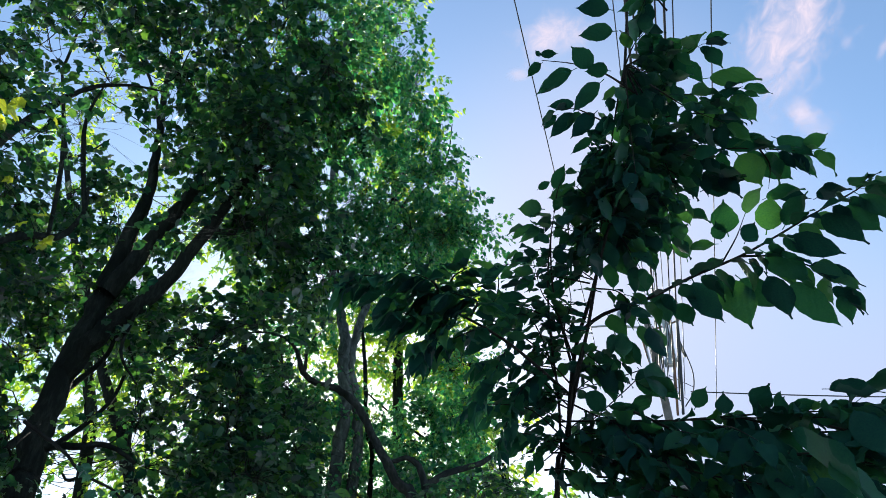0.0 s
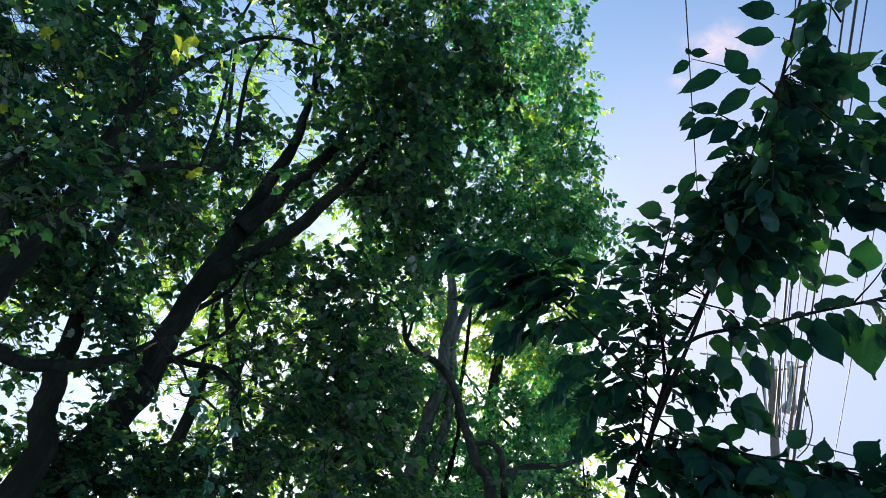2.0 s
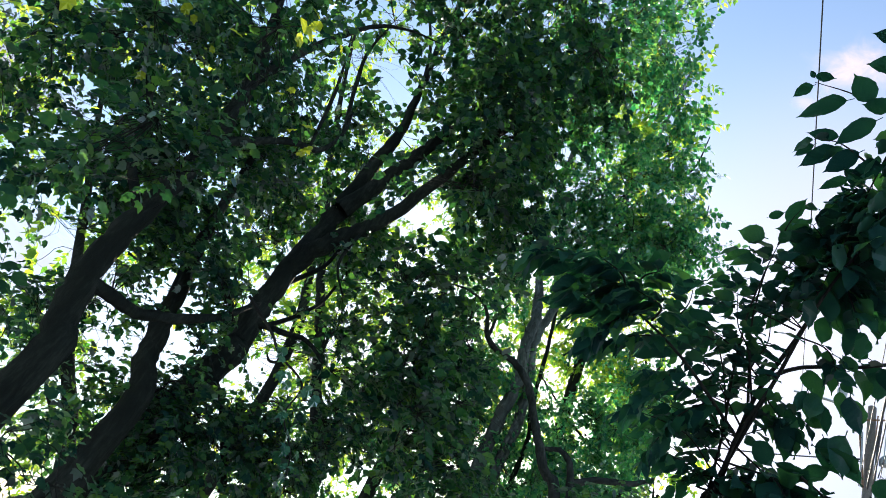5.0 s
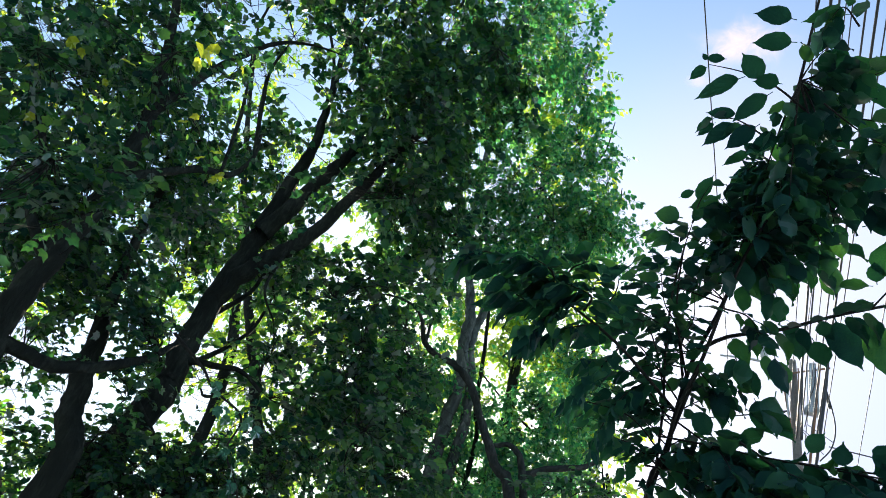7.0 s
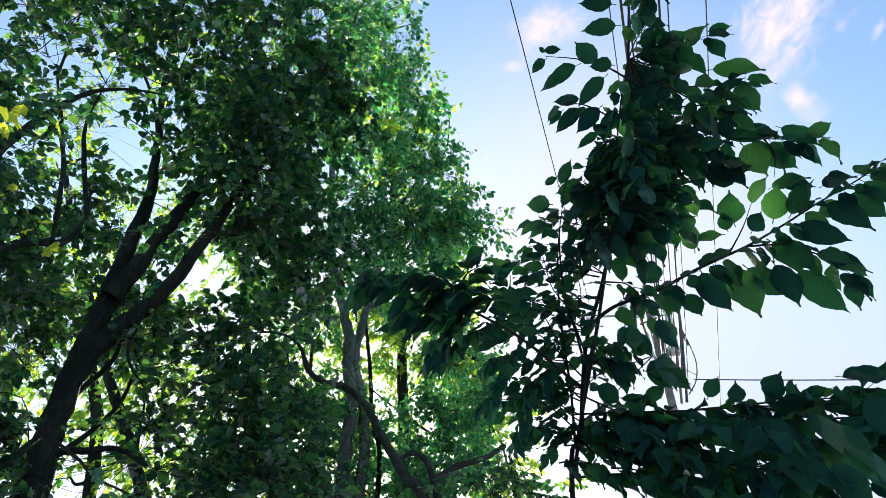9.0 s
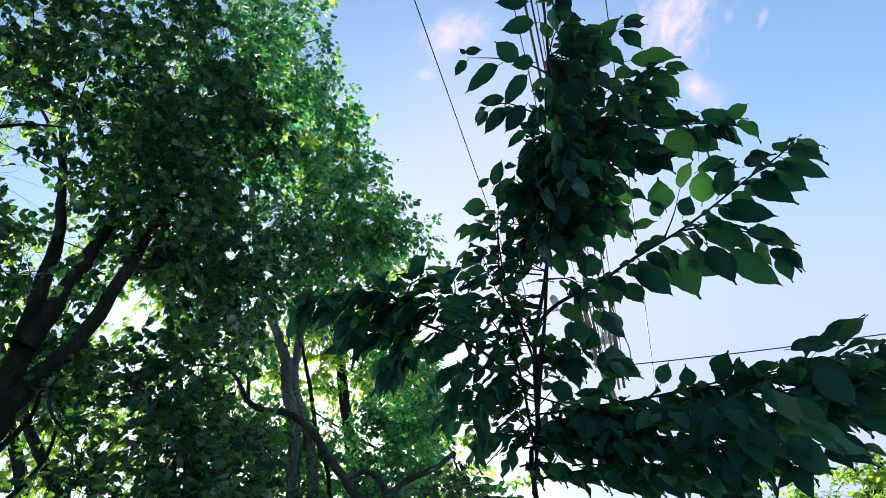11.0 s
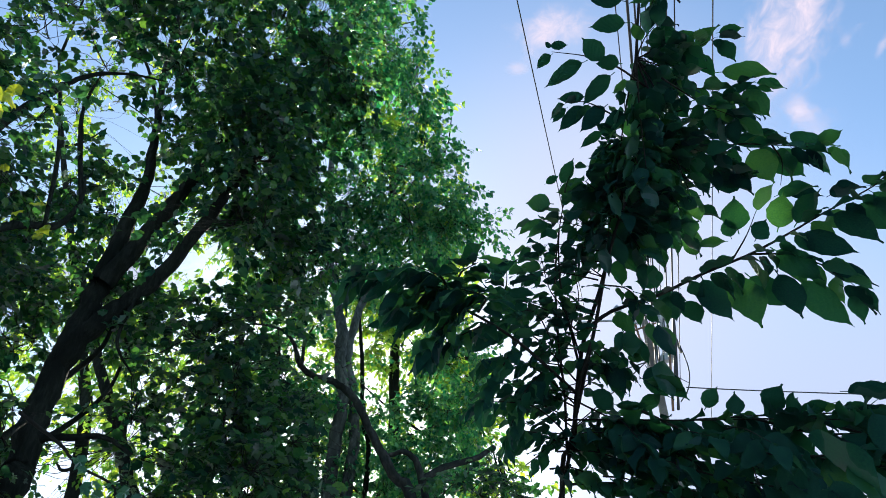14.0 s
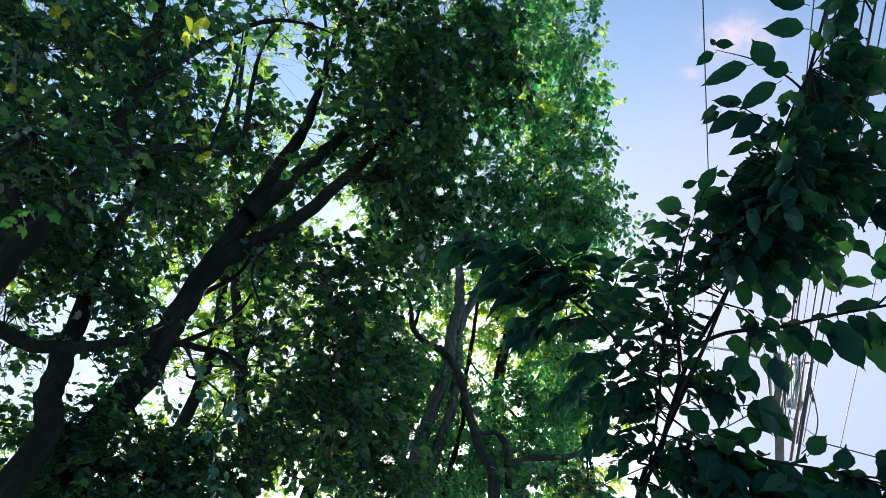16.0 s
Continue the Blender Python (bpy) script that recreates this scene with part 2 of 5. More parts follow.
# leaf blades about one unit long, from the stalk at the origin along +y
def ovate_leaf(width=0.30, droop=0.18, fold=0.10, twist=0.0, nibble=0):
    v, f = [], []
    steps = ((0.0, 0.06), (0.06, 0.42), (0.14, 0.70), (0.24, 0.89), (0.36, 1.0), (0.48, 0.99), (0.60, 0.91), (0.71, 0.76), (0.81, 0.54), (0.89, 0.31), (0.95, 0.12), (1.07, 0.0))
    for i, (u, w) in enumerate(steps):
        w *= width * (1.0 + (0.035 if i % 2 else -0.035))
        for k in (-1, 0, 1):
            wob = nibble * 0.03 * math.sin(7 * u + 3 * k)
            v.append((k * w + twist * u * u * 0.12 + wob * abs(k), 0.13 + 0.87 * u, -droop * u * u + fold * abs(k) * w * 2 + 0.03 * math.sin(11 * u + k) * abs(k) + wob))
    for i in range(len(steps) - 1):
        for k in range(2):
            a = i * 3 + k
            f.append((a, a + 1, a + 4, a + 3))
    b = len(v)
    v += [(-0.012, 0, 0.0), (0.012, 0, 0.0), (0.010, 0.15, 0.0), (-0.010, 0.15, 0.0)]
    f.append((b, b + 1, b + 2, b + 3))
    return np.array(v), f


LOBED_V = np.array([(0, 0, 0), (-0.36, 0.20, -0.06), (-0.31, 0.42, 0.04), (-0.36, 0.66, -0.08), (-0.20, 0.74, 0.03), (0, 1.06, -0.18),
                    (0.20, 0.74, 0.03), (0.36, 0.66, -0.08), (0.31, 0.42, 0.04), (0.36, 0.20, -0.06), (0, 0.45, -0.05)])
LOBED_F = np.array([(0, 10, 1), (1, 10, 2), (2, 10, 3), (3, 10, 4), (4, 10, 5), (5, 10, 6), (6, 10, 7), (7, 10, 8), (8, 10, 9), (9, 10, 0)])
SMALL_V = np.array([(0, 0, 0), (-0.27, 0.42, 0.06), (0, 0.5, -0.03), (0.27, 0.42, 0.06), (0, 1.0, -0.14)])
SMALL_F = np.array([(0, 2, 1), (0, 3, 2), (1, 2, 4), (2, 3, 4)])


def heading(az, el, d):
    """A place d metres from where the viewer stands, by bearing and height angle in degrees."""
    a, e = radians(az), radians(el)
    return np.array((math.sin(a) * math.cos(e) * d, math.cos(a) * math.cos(e) * d, 1.6 + math.sin(e) * d))


# openings in the canopy where the sky shows: bearing, height angle, half width, half height, share of foliage missing
OPENINGS = np.array(((-34.9, 43.0, 3.2, 2.8, 0.97), (-38.6, 39.8, 2.4, 2.0, 0.88), (-43.8, 46.8, 2.0, 2.0, 0.8), (-30.2, 36.6, 1.0, 1.6, 0.9), (-24.6, 34.4, 3.2, 1.3, 0.97), (-25.6, 40.2, 1.4, 1.0, 0.95),
                     (-48.2, 17.3, 3.7, 4.1, 0.9), (-40.5, 13.3, 2.4, 3.2, 0.85), (-36.3, 16.2, 1.6, 2.6, 0.97), (-29.3, 19.5, 2.0, 2.4, 0.8),
                     (-6.6, 50.2, 2.7, 2.2, 0.95), (-5.5, 56.8, 3.6, 2.0, 0.6), (-54.8, 27.1, 2.0, 1.4, 0.9), (-24.0, 28.6, 1.6, 1.0, 0.8),
                     (-17.5, 15.7, 2.6, 2.0, 0.95), (-40.7, 8.2, 1.6, 1.6, 0.8), (-31.9, 32.0, 1.6, 2.0, 0.75), (-19.8, 44.8, 0.9, 0.9, 0.9), (-18.6, 19.2, 1.5, 0.9, 0.9), (-23.4, 17.6, 0.9, 0.8, 0.9)))


def in_opening(p, r, ease=1.0):
    az = math.degrees(math.atan2(p[0], p[1]))
    el = math.degrees(math.atan2(p[2] - 1.6, math.hypot(p[0], p[1])))
    q = ((az - OPENINGS[:, 0]) / OPENINGS[:, 2]) ** 2 + ((el - OPENINGS[:, 1]) / OPENINGS[:, 3]) ** 2
    return bool((r.random(len(q)) < OPENINGS[:, 4] * ease * (q < 1)).any())


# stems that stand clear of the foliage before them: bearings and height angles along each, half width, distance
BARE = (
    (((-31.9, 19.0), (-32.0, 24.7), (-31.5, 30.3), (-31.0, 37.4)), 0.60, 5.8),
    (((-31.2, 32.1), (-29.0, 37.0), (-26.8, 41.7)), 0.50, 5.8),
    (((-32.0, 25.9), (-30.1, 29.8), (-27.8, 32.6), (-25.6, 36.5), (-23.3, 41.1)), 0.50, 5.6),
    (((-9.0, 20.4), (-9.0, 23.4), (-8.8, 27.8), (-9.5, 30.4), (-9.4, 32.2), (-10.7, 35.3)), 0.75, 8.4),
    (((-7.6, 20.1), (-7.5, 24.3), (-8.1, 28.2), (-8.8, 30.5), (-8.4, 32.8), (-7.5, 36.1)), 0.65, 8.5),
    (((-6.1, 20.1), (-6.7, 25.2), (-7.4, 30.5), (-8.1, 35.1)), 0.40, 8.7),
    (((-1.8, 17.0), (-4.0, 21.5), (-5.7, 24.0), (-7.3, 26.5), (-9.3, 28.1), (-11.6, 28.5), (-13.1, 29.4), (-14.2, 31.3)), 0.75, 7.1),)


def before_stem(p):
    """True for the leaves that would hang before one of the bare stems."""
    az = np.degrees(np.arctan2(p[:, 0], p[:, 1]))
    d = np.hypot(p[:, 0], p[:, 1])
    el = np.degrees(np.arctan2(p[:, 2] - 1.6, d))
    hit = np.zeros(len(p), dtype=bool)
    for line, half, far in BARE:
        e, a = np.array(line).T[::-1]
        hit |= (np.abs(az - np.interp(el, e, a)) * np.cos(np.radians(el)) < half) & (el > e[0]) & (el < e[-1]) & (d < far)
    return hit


# many small gaps between the leaves, fewest where the crowns are thickest
speck_rng = np.random.default_rng(4)
SPECKS = np.stack((speck_rng.uniform(-64, 1, 300), speck_rng.uniform(9, 58, 300), 0.35 + 0.55 * speck_rng.random(300) ** 2, 0.3 + 0.4 * speck_rng.random(300) ** 2), axis=1)
SPECKS = SPECKS[(((SPECKS[:, 0] + 16) / 12) ** 2 + ((SPECKS[:, 1] - 46) / 9) ** 2 > 1) | (speck_rng.random(300) < 0.3)]


def in_speck(p):
    """True for the leaves that would close one of the small gaps."""
    az = np.degrees(np.arctan2(p[:, 0], p[:, 1]))
    el = np.degrees(np.arctan2(p[:, 2] - 1.6, np.hypot(p[:, 0], p[:, 1])))
    hit = np.zeros(len(p), dtype=bool)
    for a, e, wa, we in SPECKS:
        hit |= ((az - a) * math.cos(radians(e)) / wa) ** 2 + ((el - e) / we) ** 2 < 1
    return hit


def mass(az, el, d, waz, wel, deep, n, seed, patchy=-0.2, ease=1.0):
    """Places for n leafy twigs in an uneven egg-shaped part of a crown, patchy and open where the sky shows."""
    r = np.random.default_rng(seed)
    c, k = heading(az, el, d), radians(1.0) * d
    out = heading(az, el, 1.0) - (0, 0, 1.6)
    side = np.array((math.cos(radians(az)), -math.sin(radians(az)), 0.0))
    up = np.cross(side, out)
    places = []
    for _ in range(n * 8):
        if len(places) >= n:
            break
        q = r.normal(size=3)
        q *= r.random() ** (1 / 3) / np.linalg.norm(q)
        p = c + side * (q[0] * waz * k) + up * (q[1] * wel * k) + out * (q[2] * deep)
        f = 5.5 / d
        if noise.noise((p[0] * f * 0.8 + seed, p[1] * f * 0.4, p[2] * f * 0.9)) + 0.7 * noise.noise((p[0] * f * 2.2, p[1] * f * 1.0 + seed, p[2] * f * 2.4)) < patchy:
            continue
        if p[2] < 0.4 or in_opening(p, r, ease):
            continue
        places.append(p)
    return places


def leafy(owner, places, seed, size, tv, tf, mat, twig_mat, length=0.45, per=12, droop=0.35, tilt=0.4, label="", bough=0.016):
    """Leafy twigs at the places given: boughs grow from the nearest limb to groups of twigs, each twig carries leaves on both sides."""
    r = np.random.default_rng(seed)
    base = np.array(owner.location)
    P = np.array(places)
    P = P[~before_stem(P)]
    n = len(P)
    wood = np.concatenate([spline(nodes, 4)[2:, :3] for nodes in BUILT_LIMBS[owner.name]])
    hubs = P[r.permutation(n)[:max(3, n // 13)]]
    tubes, tube_faces, count = [], [], 0

    def tube(pts, sides):
        nonlocal count
        v, f = tube_data(spline(pts, 3), sides)
        tubes.append(v - base)
        tube_faces.append(f + count)
        count += len(v)

    roots = []
    hubs = hubs[np.argsort(np.linalg.norm(hubs[:, None] - wood[None], axis=2).min(axis=1))]
    for h in hubs:
        near = wood[np.argmin((np.linalg.norm(wood - h, axis=1) + 0.6 * np.maximum(0, wood[:, 2] - h[2])) * (1 + 0.3 * r.random(len(wood))))]
        span = np.linalg.norm(h - near)
        w = bough * (0.25 + 0.16 * min(span, 2.0))
        a = near + (h - near) * 0.3 + r.normal(0, 0.09 * min(span, 1.5), 3) + (0, 0, 0.10 * min(span, 1.5))
        mid = near + (h - near) * 0.65 + r.normal(0, 0.10 * min(span, 1.5), 3) + (0, 0, 0.09 * min(span, 1.5))
        tube([(*near, w), (*a, w * 0.8), (*mid, w * 0.55), (*h, w * 0.25)], 5)
        roots.append(mid)
        wood = np.concatenate((wood, (a, mid, h)))
    roots = np.array(roots)
    which = np.argmin(np.linalg.norm(P[:, None] - hubs[None], axis=2), axis=1)
    along = P - roots[which]
    along /= np.linalg.norm(along, axis=1)[:, None] + 1e-6
    along = along * 0.7 + r.normal(0, 0.55, (n, 3)) * (1, 1, 0.6) + (0, 0, -0.15)
    along /= np.linalg.norm(along, axis=1)[:, None]
    L = length * (0.55 + 0.8 * r.random(n))
    for i in range(n):
        h, p, e = hubs[which[i]], P[i], P[i] + along[i] * L[i] - (0, 0, 0.12 * L[i])
        g = np.linalg.norm(p - h)
        m = (h + p) / 2 + r.normal(0, 0.02 + 0.08 * min(g, 1.0), 3)
        tube([(*h, bough * 0.22), (*m, bough * 0.19), (*p, bough * 0.16), (*e, bough * 0.06)], 3)
    u = (np.arange(per) + 0.6 * r.random((n, per))) / per
    side = np.cross(along, (0.0, 0.0, 1.0))
    side /= np.linalg.norm(side, axis=1)[:, None] + 1e-6
    sign = np.where(np.arange(per) % 2, 1.0, -1.0)[None, :, None] * (0.6 + 0.5 * r.random((n, per, 1)))
    pos = P[:, None] + along[:, None] * (L[:, None] * u)[..., None] - np.array((0, 0, 0.12)) * (L[:, None] * u * u)[..., None] + r.normal(0, 0.02, (n, per, 3))
    d = along[:, None] * (0.35 + 0.5 * u)[..., None] + side[:, None] * sign + r.normal(0, 0.25, (n, per, 3)) + np.array((0, 0, -droop)) * (0.3 + 1.4 * r.random((n, per, 1)))
    nrm = np.array((0, 0, 1.0)) + r.normal(0, tilt, (n, per, 3)) + r.normal(0, tilt, (n, 1, 3)) * 0.7
    s = size * (0.6 + 0.6 * r.random(n * per)) * np.repeat(0.8 + 0.4 * r.random(n), per)
    pos, d, nrm = pos.reshape(-1, 3), d.reshape(-1, 3), nrm.reshape(-1, 3)
    middle = pos + 0.5 * s[:, None] * d / np.linalg.norm(d, axis=1)[:, None]
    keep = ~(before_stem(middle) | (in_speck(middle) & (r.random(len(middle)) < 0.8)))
    pos, s = pos[keep], s[keep]
    R = frames_of(d[keep], nrm[keep])
    v = pos.reshape(-1, 1, 3) + np.einsum("nij,kj->nki", R, tv) * s[:, None, None] - base
    f = tf[None] + (np.arange(len(pos)) * len(tv))[:, None, None]
    link_mesh("crown", v.reshape(-1, 3), f.reshape(-1, tf.shape[1]), mat, owner, label, "stuff", smooth=False)
    link_mesh("twig_growth", np.concatenate(tubes), np.concatenate(tube_faces), twig_mat, owner, "", "stuff")


def rel(nodes, base):
    return [(x - base[0], y - base[1], z - base[2], w) for x, y, z, w in nodes]


def wide(points, radii):
    """Points and radii into nodes."""
    return [(*p, w) for p, w in zip(points, radii)]


# ---- ground ----
gv, gf = [], []
rings = [0.0, 2, 4, 8, 14, 22, 40, 90, 250, 800, 2500]
for i, rr in enumerate(rings):
    for k in range(48):
        a = 2 * math.pi * k / 48
        x, y = rr * math.cos(a), rr * math.sin(a)
        gv.append((x, y, 0.10 * noise.noise((x * 0.3, y * 0.3, 0)) if rr < 60 else 0.0))
for i in range(len(rings) - 1):
    for k in range(48):
        a, b = i * 48 + k, i * 48 + (k + 1) % 48
        gf.append((a, b, b + 48, a + 48))
ground = link_mesh("ground", gv, gf, M_GROUND)
tagged(ground, "uneven pale grey ground, unseen, kept pale to bounce light upward", "ground", kind="structure")

# ---- plain unseen wall added behind, closing the place and throwing light on leaves ----
M_PLASTER = rough_material("fill_plaster", [(0.3, (0.46, 0.56, 0.66)), (0.5, (0.56, 0.66, 0.76)), (0.7, (0.64, 0.73, 0.80))], 6.0, 0.9, 0.3)
bm = bmesh.new()
bmesh.ops.create_cube(bm, size=1)
bmesh.ops.transform(bm, matrix=Matrix.Translation((0, -6.5, 3.7)) @ Matrix.Diagonal((34, 0.3, 7.6, 1)), verts=bm.verts)
bmesh.ops.bevel(bm, geom=bm.edges[:], offset=0.02, segments=1, affect="EDGES")
wall = part("fill_wall", bm, M_PLASTER, None)
tagged(wall, "plain pale plastered wall, unseen, added to throw light on the leaves", "wall", kind="structure")

# ---- clouds ----
def cloud(az, el, width, height, turn, seed, tall=1.0, thick=0.75, soft_edge=0.30, grain=9.0, glow=(0.68, 0.54, 0.57), far=1800.0):
    a, e = radians(az), radians(el)
    at = Vector((math.sin(a) * math.cos(e), math.cos(a) * math.cos(e), math.sin(e))) * far
    w, h = far * math.tan(radians(width)), far * math.tan(radians(height))
    v, f = [], []
    for j in range(9):
        for i in range(9):
            x, y = i / 4 - 1, j / 4 - 1
            v.append((x * w, y * h, -0.12 * w * (x * x + y * y)))
    for j in range(8):
        for i in range(8):
            k = j * 9 + i
            f.append((k, k + 1, k + 10, k + 9))
    ob = link_mesh("cloud", v, f, cloud_material(seed, tall, thick, soft_edge, grain, glow))
    ob.matrix_world = look(at, (0, 0, 1.6), turn)
    return tagged(ob, "thin wisp of pinkish white evening cloud", "cloud", "clouds", "stuff")


cloud(16.19, 56.17, 6.0, 3.8, 0, 1, 1.0, 0.95)
cloud(10.07, 53.77, 1.6, 1.2, 0, 2)
cloud(41.61, 49.60, 10.0, 4.8, -40, 3, 1.6, 1.0, 0.22)
cloud(39.40, 43.27, 2.2, 4.2, -12, 4, 1.0, 0.95)
cloud(45.59, 46.74, 0.9, 1.2, 20, 5)
cloud(47.65, 45.09, 2.0, 0.7, -35, 6)

cloud(-46, 15, 24, 9.0, 0, 11, 2.0, 0.95, 0.16, 9.0, (0.41, 0.385, 0.44))
cloud(-23, 22, 15, 7.0, 0, 12, 1.8, 0.95, 0.16, 9.0, (0.41, 0.385, 0.44))
cloud(-30, 33, 12, 5.0, -8, 13, 1.8, 0.95, 0.16, 9.0, (0.41, 0.385, 0.44))
cloud(-60, 24, 14, 6.0, 0, 14, 1.6, 0.95, 0.16, 9.0, (0.41, 0.385, 0.44))
# thin glowing sheets, added to put a lavender tone into the low open sky
def haze_material(thick, glow):
    m, nt, out = material("haze_glow")
    L = nt.links
    tex = nt.nodes.new("ShaderNodeTexCoord")
    flat = nt.nodes.new("ShaderNodeVectorMath")
    flat.operation = "MULTIPLY_ADD"
    flat.inputs[1].default_value, flat.inputs[2].default_value = (1, 1, 0), (0, 0, 0.5)
    L.new(tex.outputs["Generated"], flat.inputs[0])
    dist = nt.nodes.new("ShaderNodeVectorMath")
    dist.operation = "DISTANCE"
    dist.inputs[1].default_value = (0.5, 0.5, 0.5)
    L.new(flat.outputs[0], dist.inputs[0])
    fall = nt.nodes.new("ShaderNodeMapRange")
    fall.interpolation_type = "SMOOTHERSTEP"
    for i, v in ((1, 0.5), (2, 0.05), (3, 0.0), (4, thick)):
        fall.inputs[i].default_value = v
    L.new(dist.outputs["Value"], fall.inputs[0])
    drift = node(nt, "ShaderNodeTexNoise", Scale=3.0, Detail=4.0)
    L.new(tex.outputs["Generated"], drift.inputs["Vector"])
    mul = node(nt, "ShaderNodeMapRange")
    for i, v in ((1, 0.3), (2, 0.7), (3, 0.9), (4, 1.0)):
        mul.inputs[i].default_value = v
    L.new(drift.outputs["Fac"], mul.inputs[0])
    dens = nt.nodes.new("ShaderNodeMath")
    dens.operation = "MULTIPLY"
    L.new(fall.outputs[0], dens.inputs[0])
    L.new(mul.outputs[0], dens.inputs[1])
    em = node(nt, "ShaderNodeEmission", Strength=1.0)
    em.inputs["Color"].default_value = (*glow, 1)
    tr = nt.nodes.new("ShaderNodeBsdfTransparent")
    mix = nt.nodes.new("ShaderNodeMixShader")
    L.new(dens.outputs[0], mix.inputs[0])
    L.new(tr.outputs[0], mix.inputs[1])
    L.new(em.outputs[0], mix.inputs[2])
    L.new(mix.outputs[0], out.inputs["Surface"])
    return m


for az, el, width, height, thick, glow, far in ((34, 16, 38, 27.0, 0.95, (0.405, 0.43, 0.56), 2000.0), (17, 36, 21.5, 27.0, 0.8, (0.51, 0.49, 0.57), 2200.0)):
    ob = cloud(az, el, width, height, 0, 15, far=far)
    ob.name = "haze"
    ob.data.materials[0] = haze_material(thick, glow)
    tagged(ob, "thin glowing sheet added to tint the low sky lavender", "haze", "haze veils", "stuff")

# ---- utility pole and its cables ----
BASE = (7.34, 20.73, 13.18)
PX, PY = BASE[0], BASE[1]
STREET = Vector((math.sin(radians(16.4)), math.cos(radians(16.4)), 0))
ACROSS = Vector((STREET.y, -STREET.x, 0))
pole = thing("utility_pole", (PX, PY, 0), "grey concrete utility pole with transformer box and cable loops", "utility pole")


def bar(name, a, b, w, d, mat, parent, label="", bevel=0.008):
    """A bevelled bar of section w x d from a to b."""
    a, b = Vector(a), Vector(b)
    bm = bmesh.new()
    bmesh.ops.create_cube(bm, size=1)
    q = (b - a).to_track_quat("Z", "Y").to_matrix().to_4x4()
    bmesh.ops.transform(bm, matrix=Matrix.Translation((a + b) / 2) @ q @ Matrix.Diagonal((w * 1.5, d * 1.5, (b - a).length, 1)), verts=bm.verts)
    bmesh.ops.bevel(bm, geom=bm.edges[:], offset=min(bevel, w * 0.3, d * 0.3), segments=1, affect="EDGES")
    return part(name, bm, mat, parent, label)


TOP = (7.43, 20.70, 15.64)
limb("shaft", [(0, 0, 0, 0.17), (0, 0, 5, 0.16), (0, 0, 10, 0.14), (0, 0, TOP[2], 0.12)], M_CONC, pole, 14, 0.04, 6, "weathered grey concrete shaft")


GROW = 22.0 / 11.5


def at_pole(s, u, z):
    v = (STREET * s + ACROSS * u) * GROW
    return (v.x, v.y, 1.6 + (z - 1.6) * GROW)


def beyond(a, b, k):
    return tuple(Vector(a).lerp(Vector(b), k))


def off(p):
    return (p[0] - PX, p[1] - PY, p[2])


bar("brace", off((6.96, 20.65, 15.32)), off((7.16, 20.58, 12.77)), 0.062, 0.05, M_RUST, pole, "leaning rusty steel brace")
bar("brace", off((7.04, 20.52, 14.53)), off((7.08, 20.50, 12.72)), 0.03, 0.03, M_GALV, pole)
bar("conduit", off((7.47, 20.26, 15.34)), off((7.34, 20.31, 12.59)), 0.05, 0.05, M_CABLE, pole, "dark cable conduit")
bar("conduit", off((7.36, 20.30, 15.12)), off((7.32, 20.31, 13.86)), 0.025, 0.025, M_RUST, pole)
bar("crossarm", off((6.86, 20.58, 14.91)), off((8.25, 20.07, 15.19)), 0.035, 0.035, M_RUST, pole, "rusty steel crossarm")
box = bar("transformer_box", off((7.78, 20.25, 15.28)), off((7.72, 20.27, 13.61)), 0.25, 0.14, M_GALV, pole, "grey steel transformer box", 0.03)
bar("rib", off((7.55, 20.07, 15.03)), off((7.50, 20.09, 13.55)), 0.016, 0.02, M_GALV, box, bevel=0.003)
bar("rib", off((7.64, 20.04, 15.03)), off((7.59, 20.05, 13.55)), 0.016, 0.02, M_GALV, box, bevel=0.003)
bar("rib", off((7.73, 20.00, 15.03)), off((7.68, 20.02, 13.56)), 0.016, 0.02, M_GALV, box, bevel=0.003)
bar("rib", off((7.82, 19.97, 15.03)), off((7.77, 19.99, 13.56)), 0.016, 0.02, M_GALV, box, bevel=0.003)
bar("box_foot", off((7.68, 20.18, 13.68)), off((7.68, 20.18, 13.44)), 0.31, 0.17, M_GALV, pole, "grey base of the box", 0.02)
bar("bracket", off((7.98, 20.06, 14.37)), off((8.12, 20.01, 13.69)), 0.075, 0.05, M_CONC, pole, "pale angled bracket")
limb("drop_cable", [(*off((7.92, 19.98, 15.32)), 0.045), (*off((7.79, 20.03, 14.23)), 0.045), (*off((7.64, 20.09, 13.04)), 0.042), (*off((7.45, 20.16, 11.64)), 0.04)], M_RUST, pole, 8, 0.0)
limb("drop_cable", [(*off((8.09, 19.81, 15.26)), 0.05), (*off((7.96, 19.86, 14.17)), 0.05), (*off((7.78, 19.93, 12.99)), 0.05), (*off((7.57, 20.01, 11.60)), 0.045)], M_CABLE, pole, 8, 0.0)
limb("cable_loop", [(*off((8.03, 19.94, 14.23)), 0.02), (*off((8.13, 19.90, 13.54)), 0.02), (*off((8.16, 19.88, 12.91)), 0.02), (*off((8.02, 19.94, 12.31)), 0.02), (*off((7.72, 20.06, 11.89)), 0.02)], M_CABLE, pole, 6, 0.0)
limb("cable_loop", [(*off((7.78, 20.04, 15.07)), 0.016), (*off((7.69, 19.96, 14.37)), 0.016), (*off((7.57, 20.01, 13.96)), 0.016), (*off((7.44, 20.06, 13.26)), 0.016), (*off((7.37, 20.08, 12.93)), 0.016)], M_CABLE, pole, 6, 0.0)
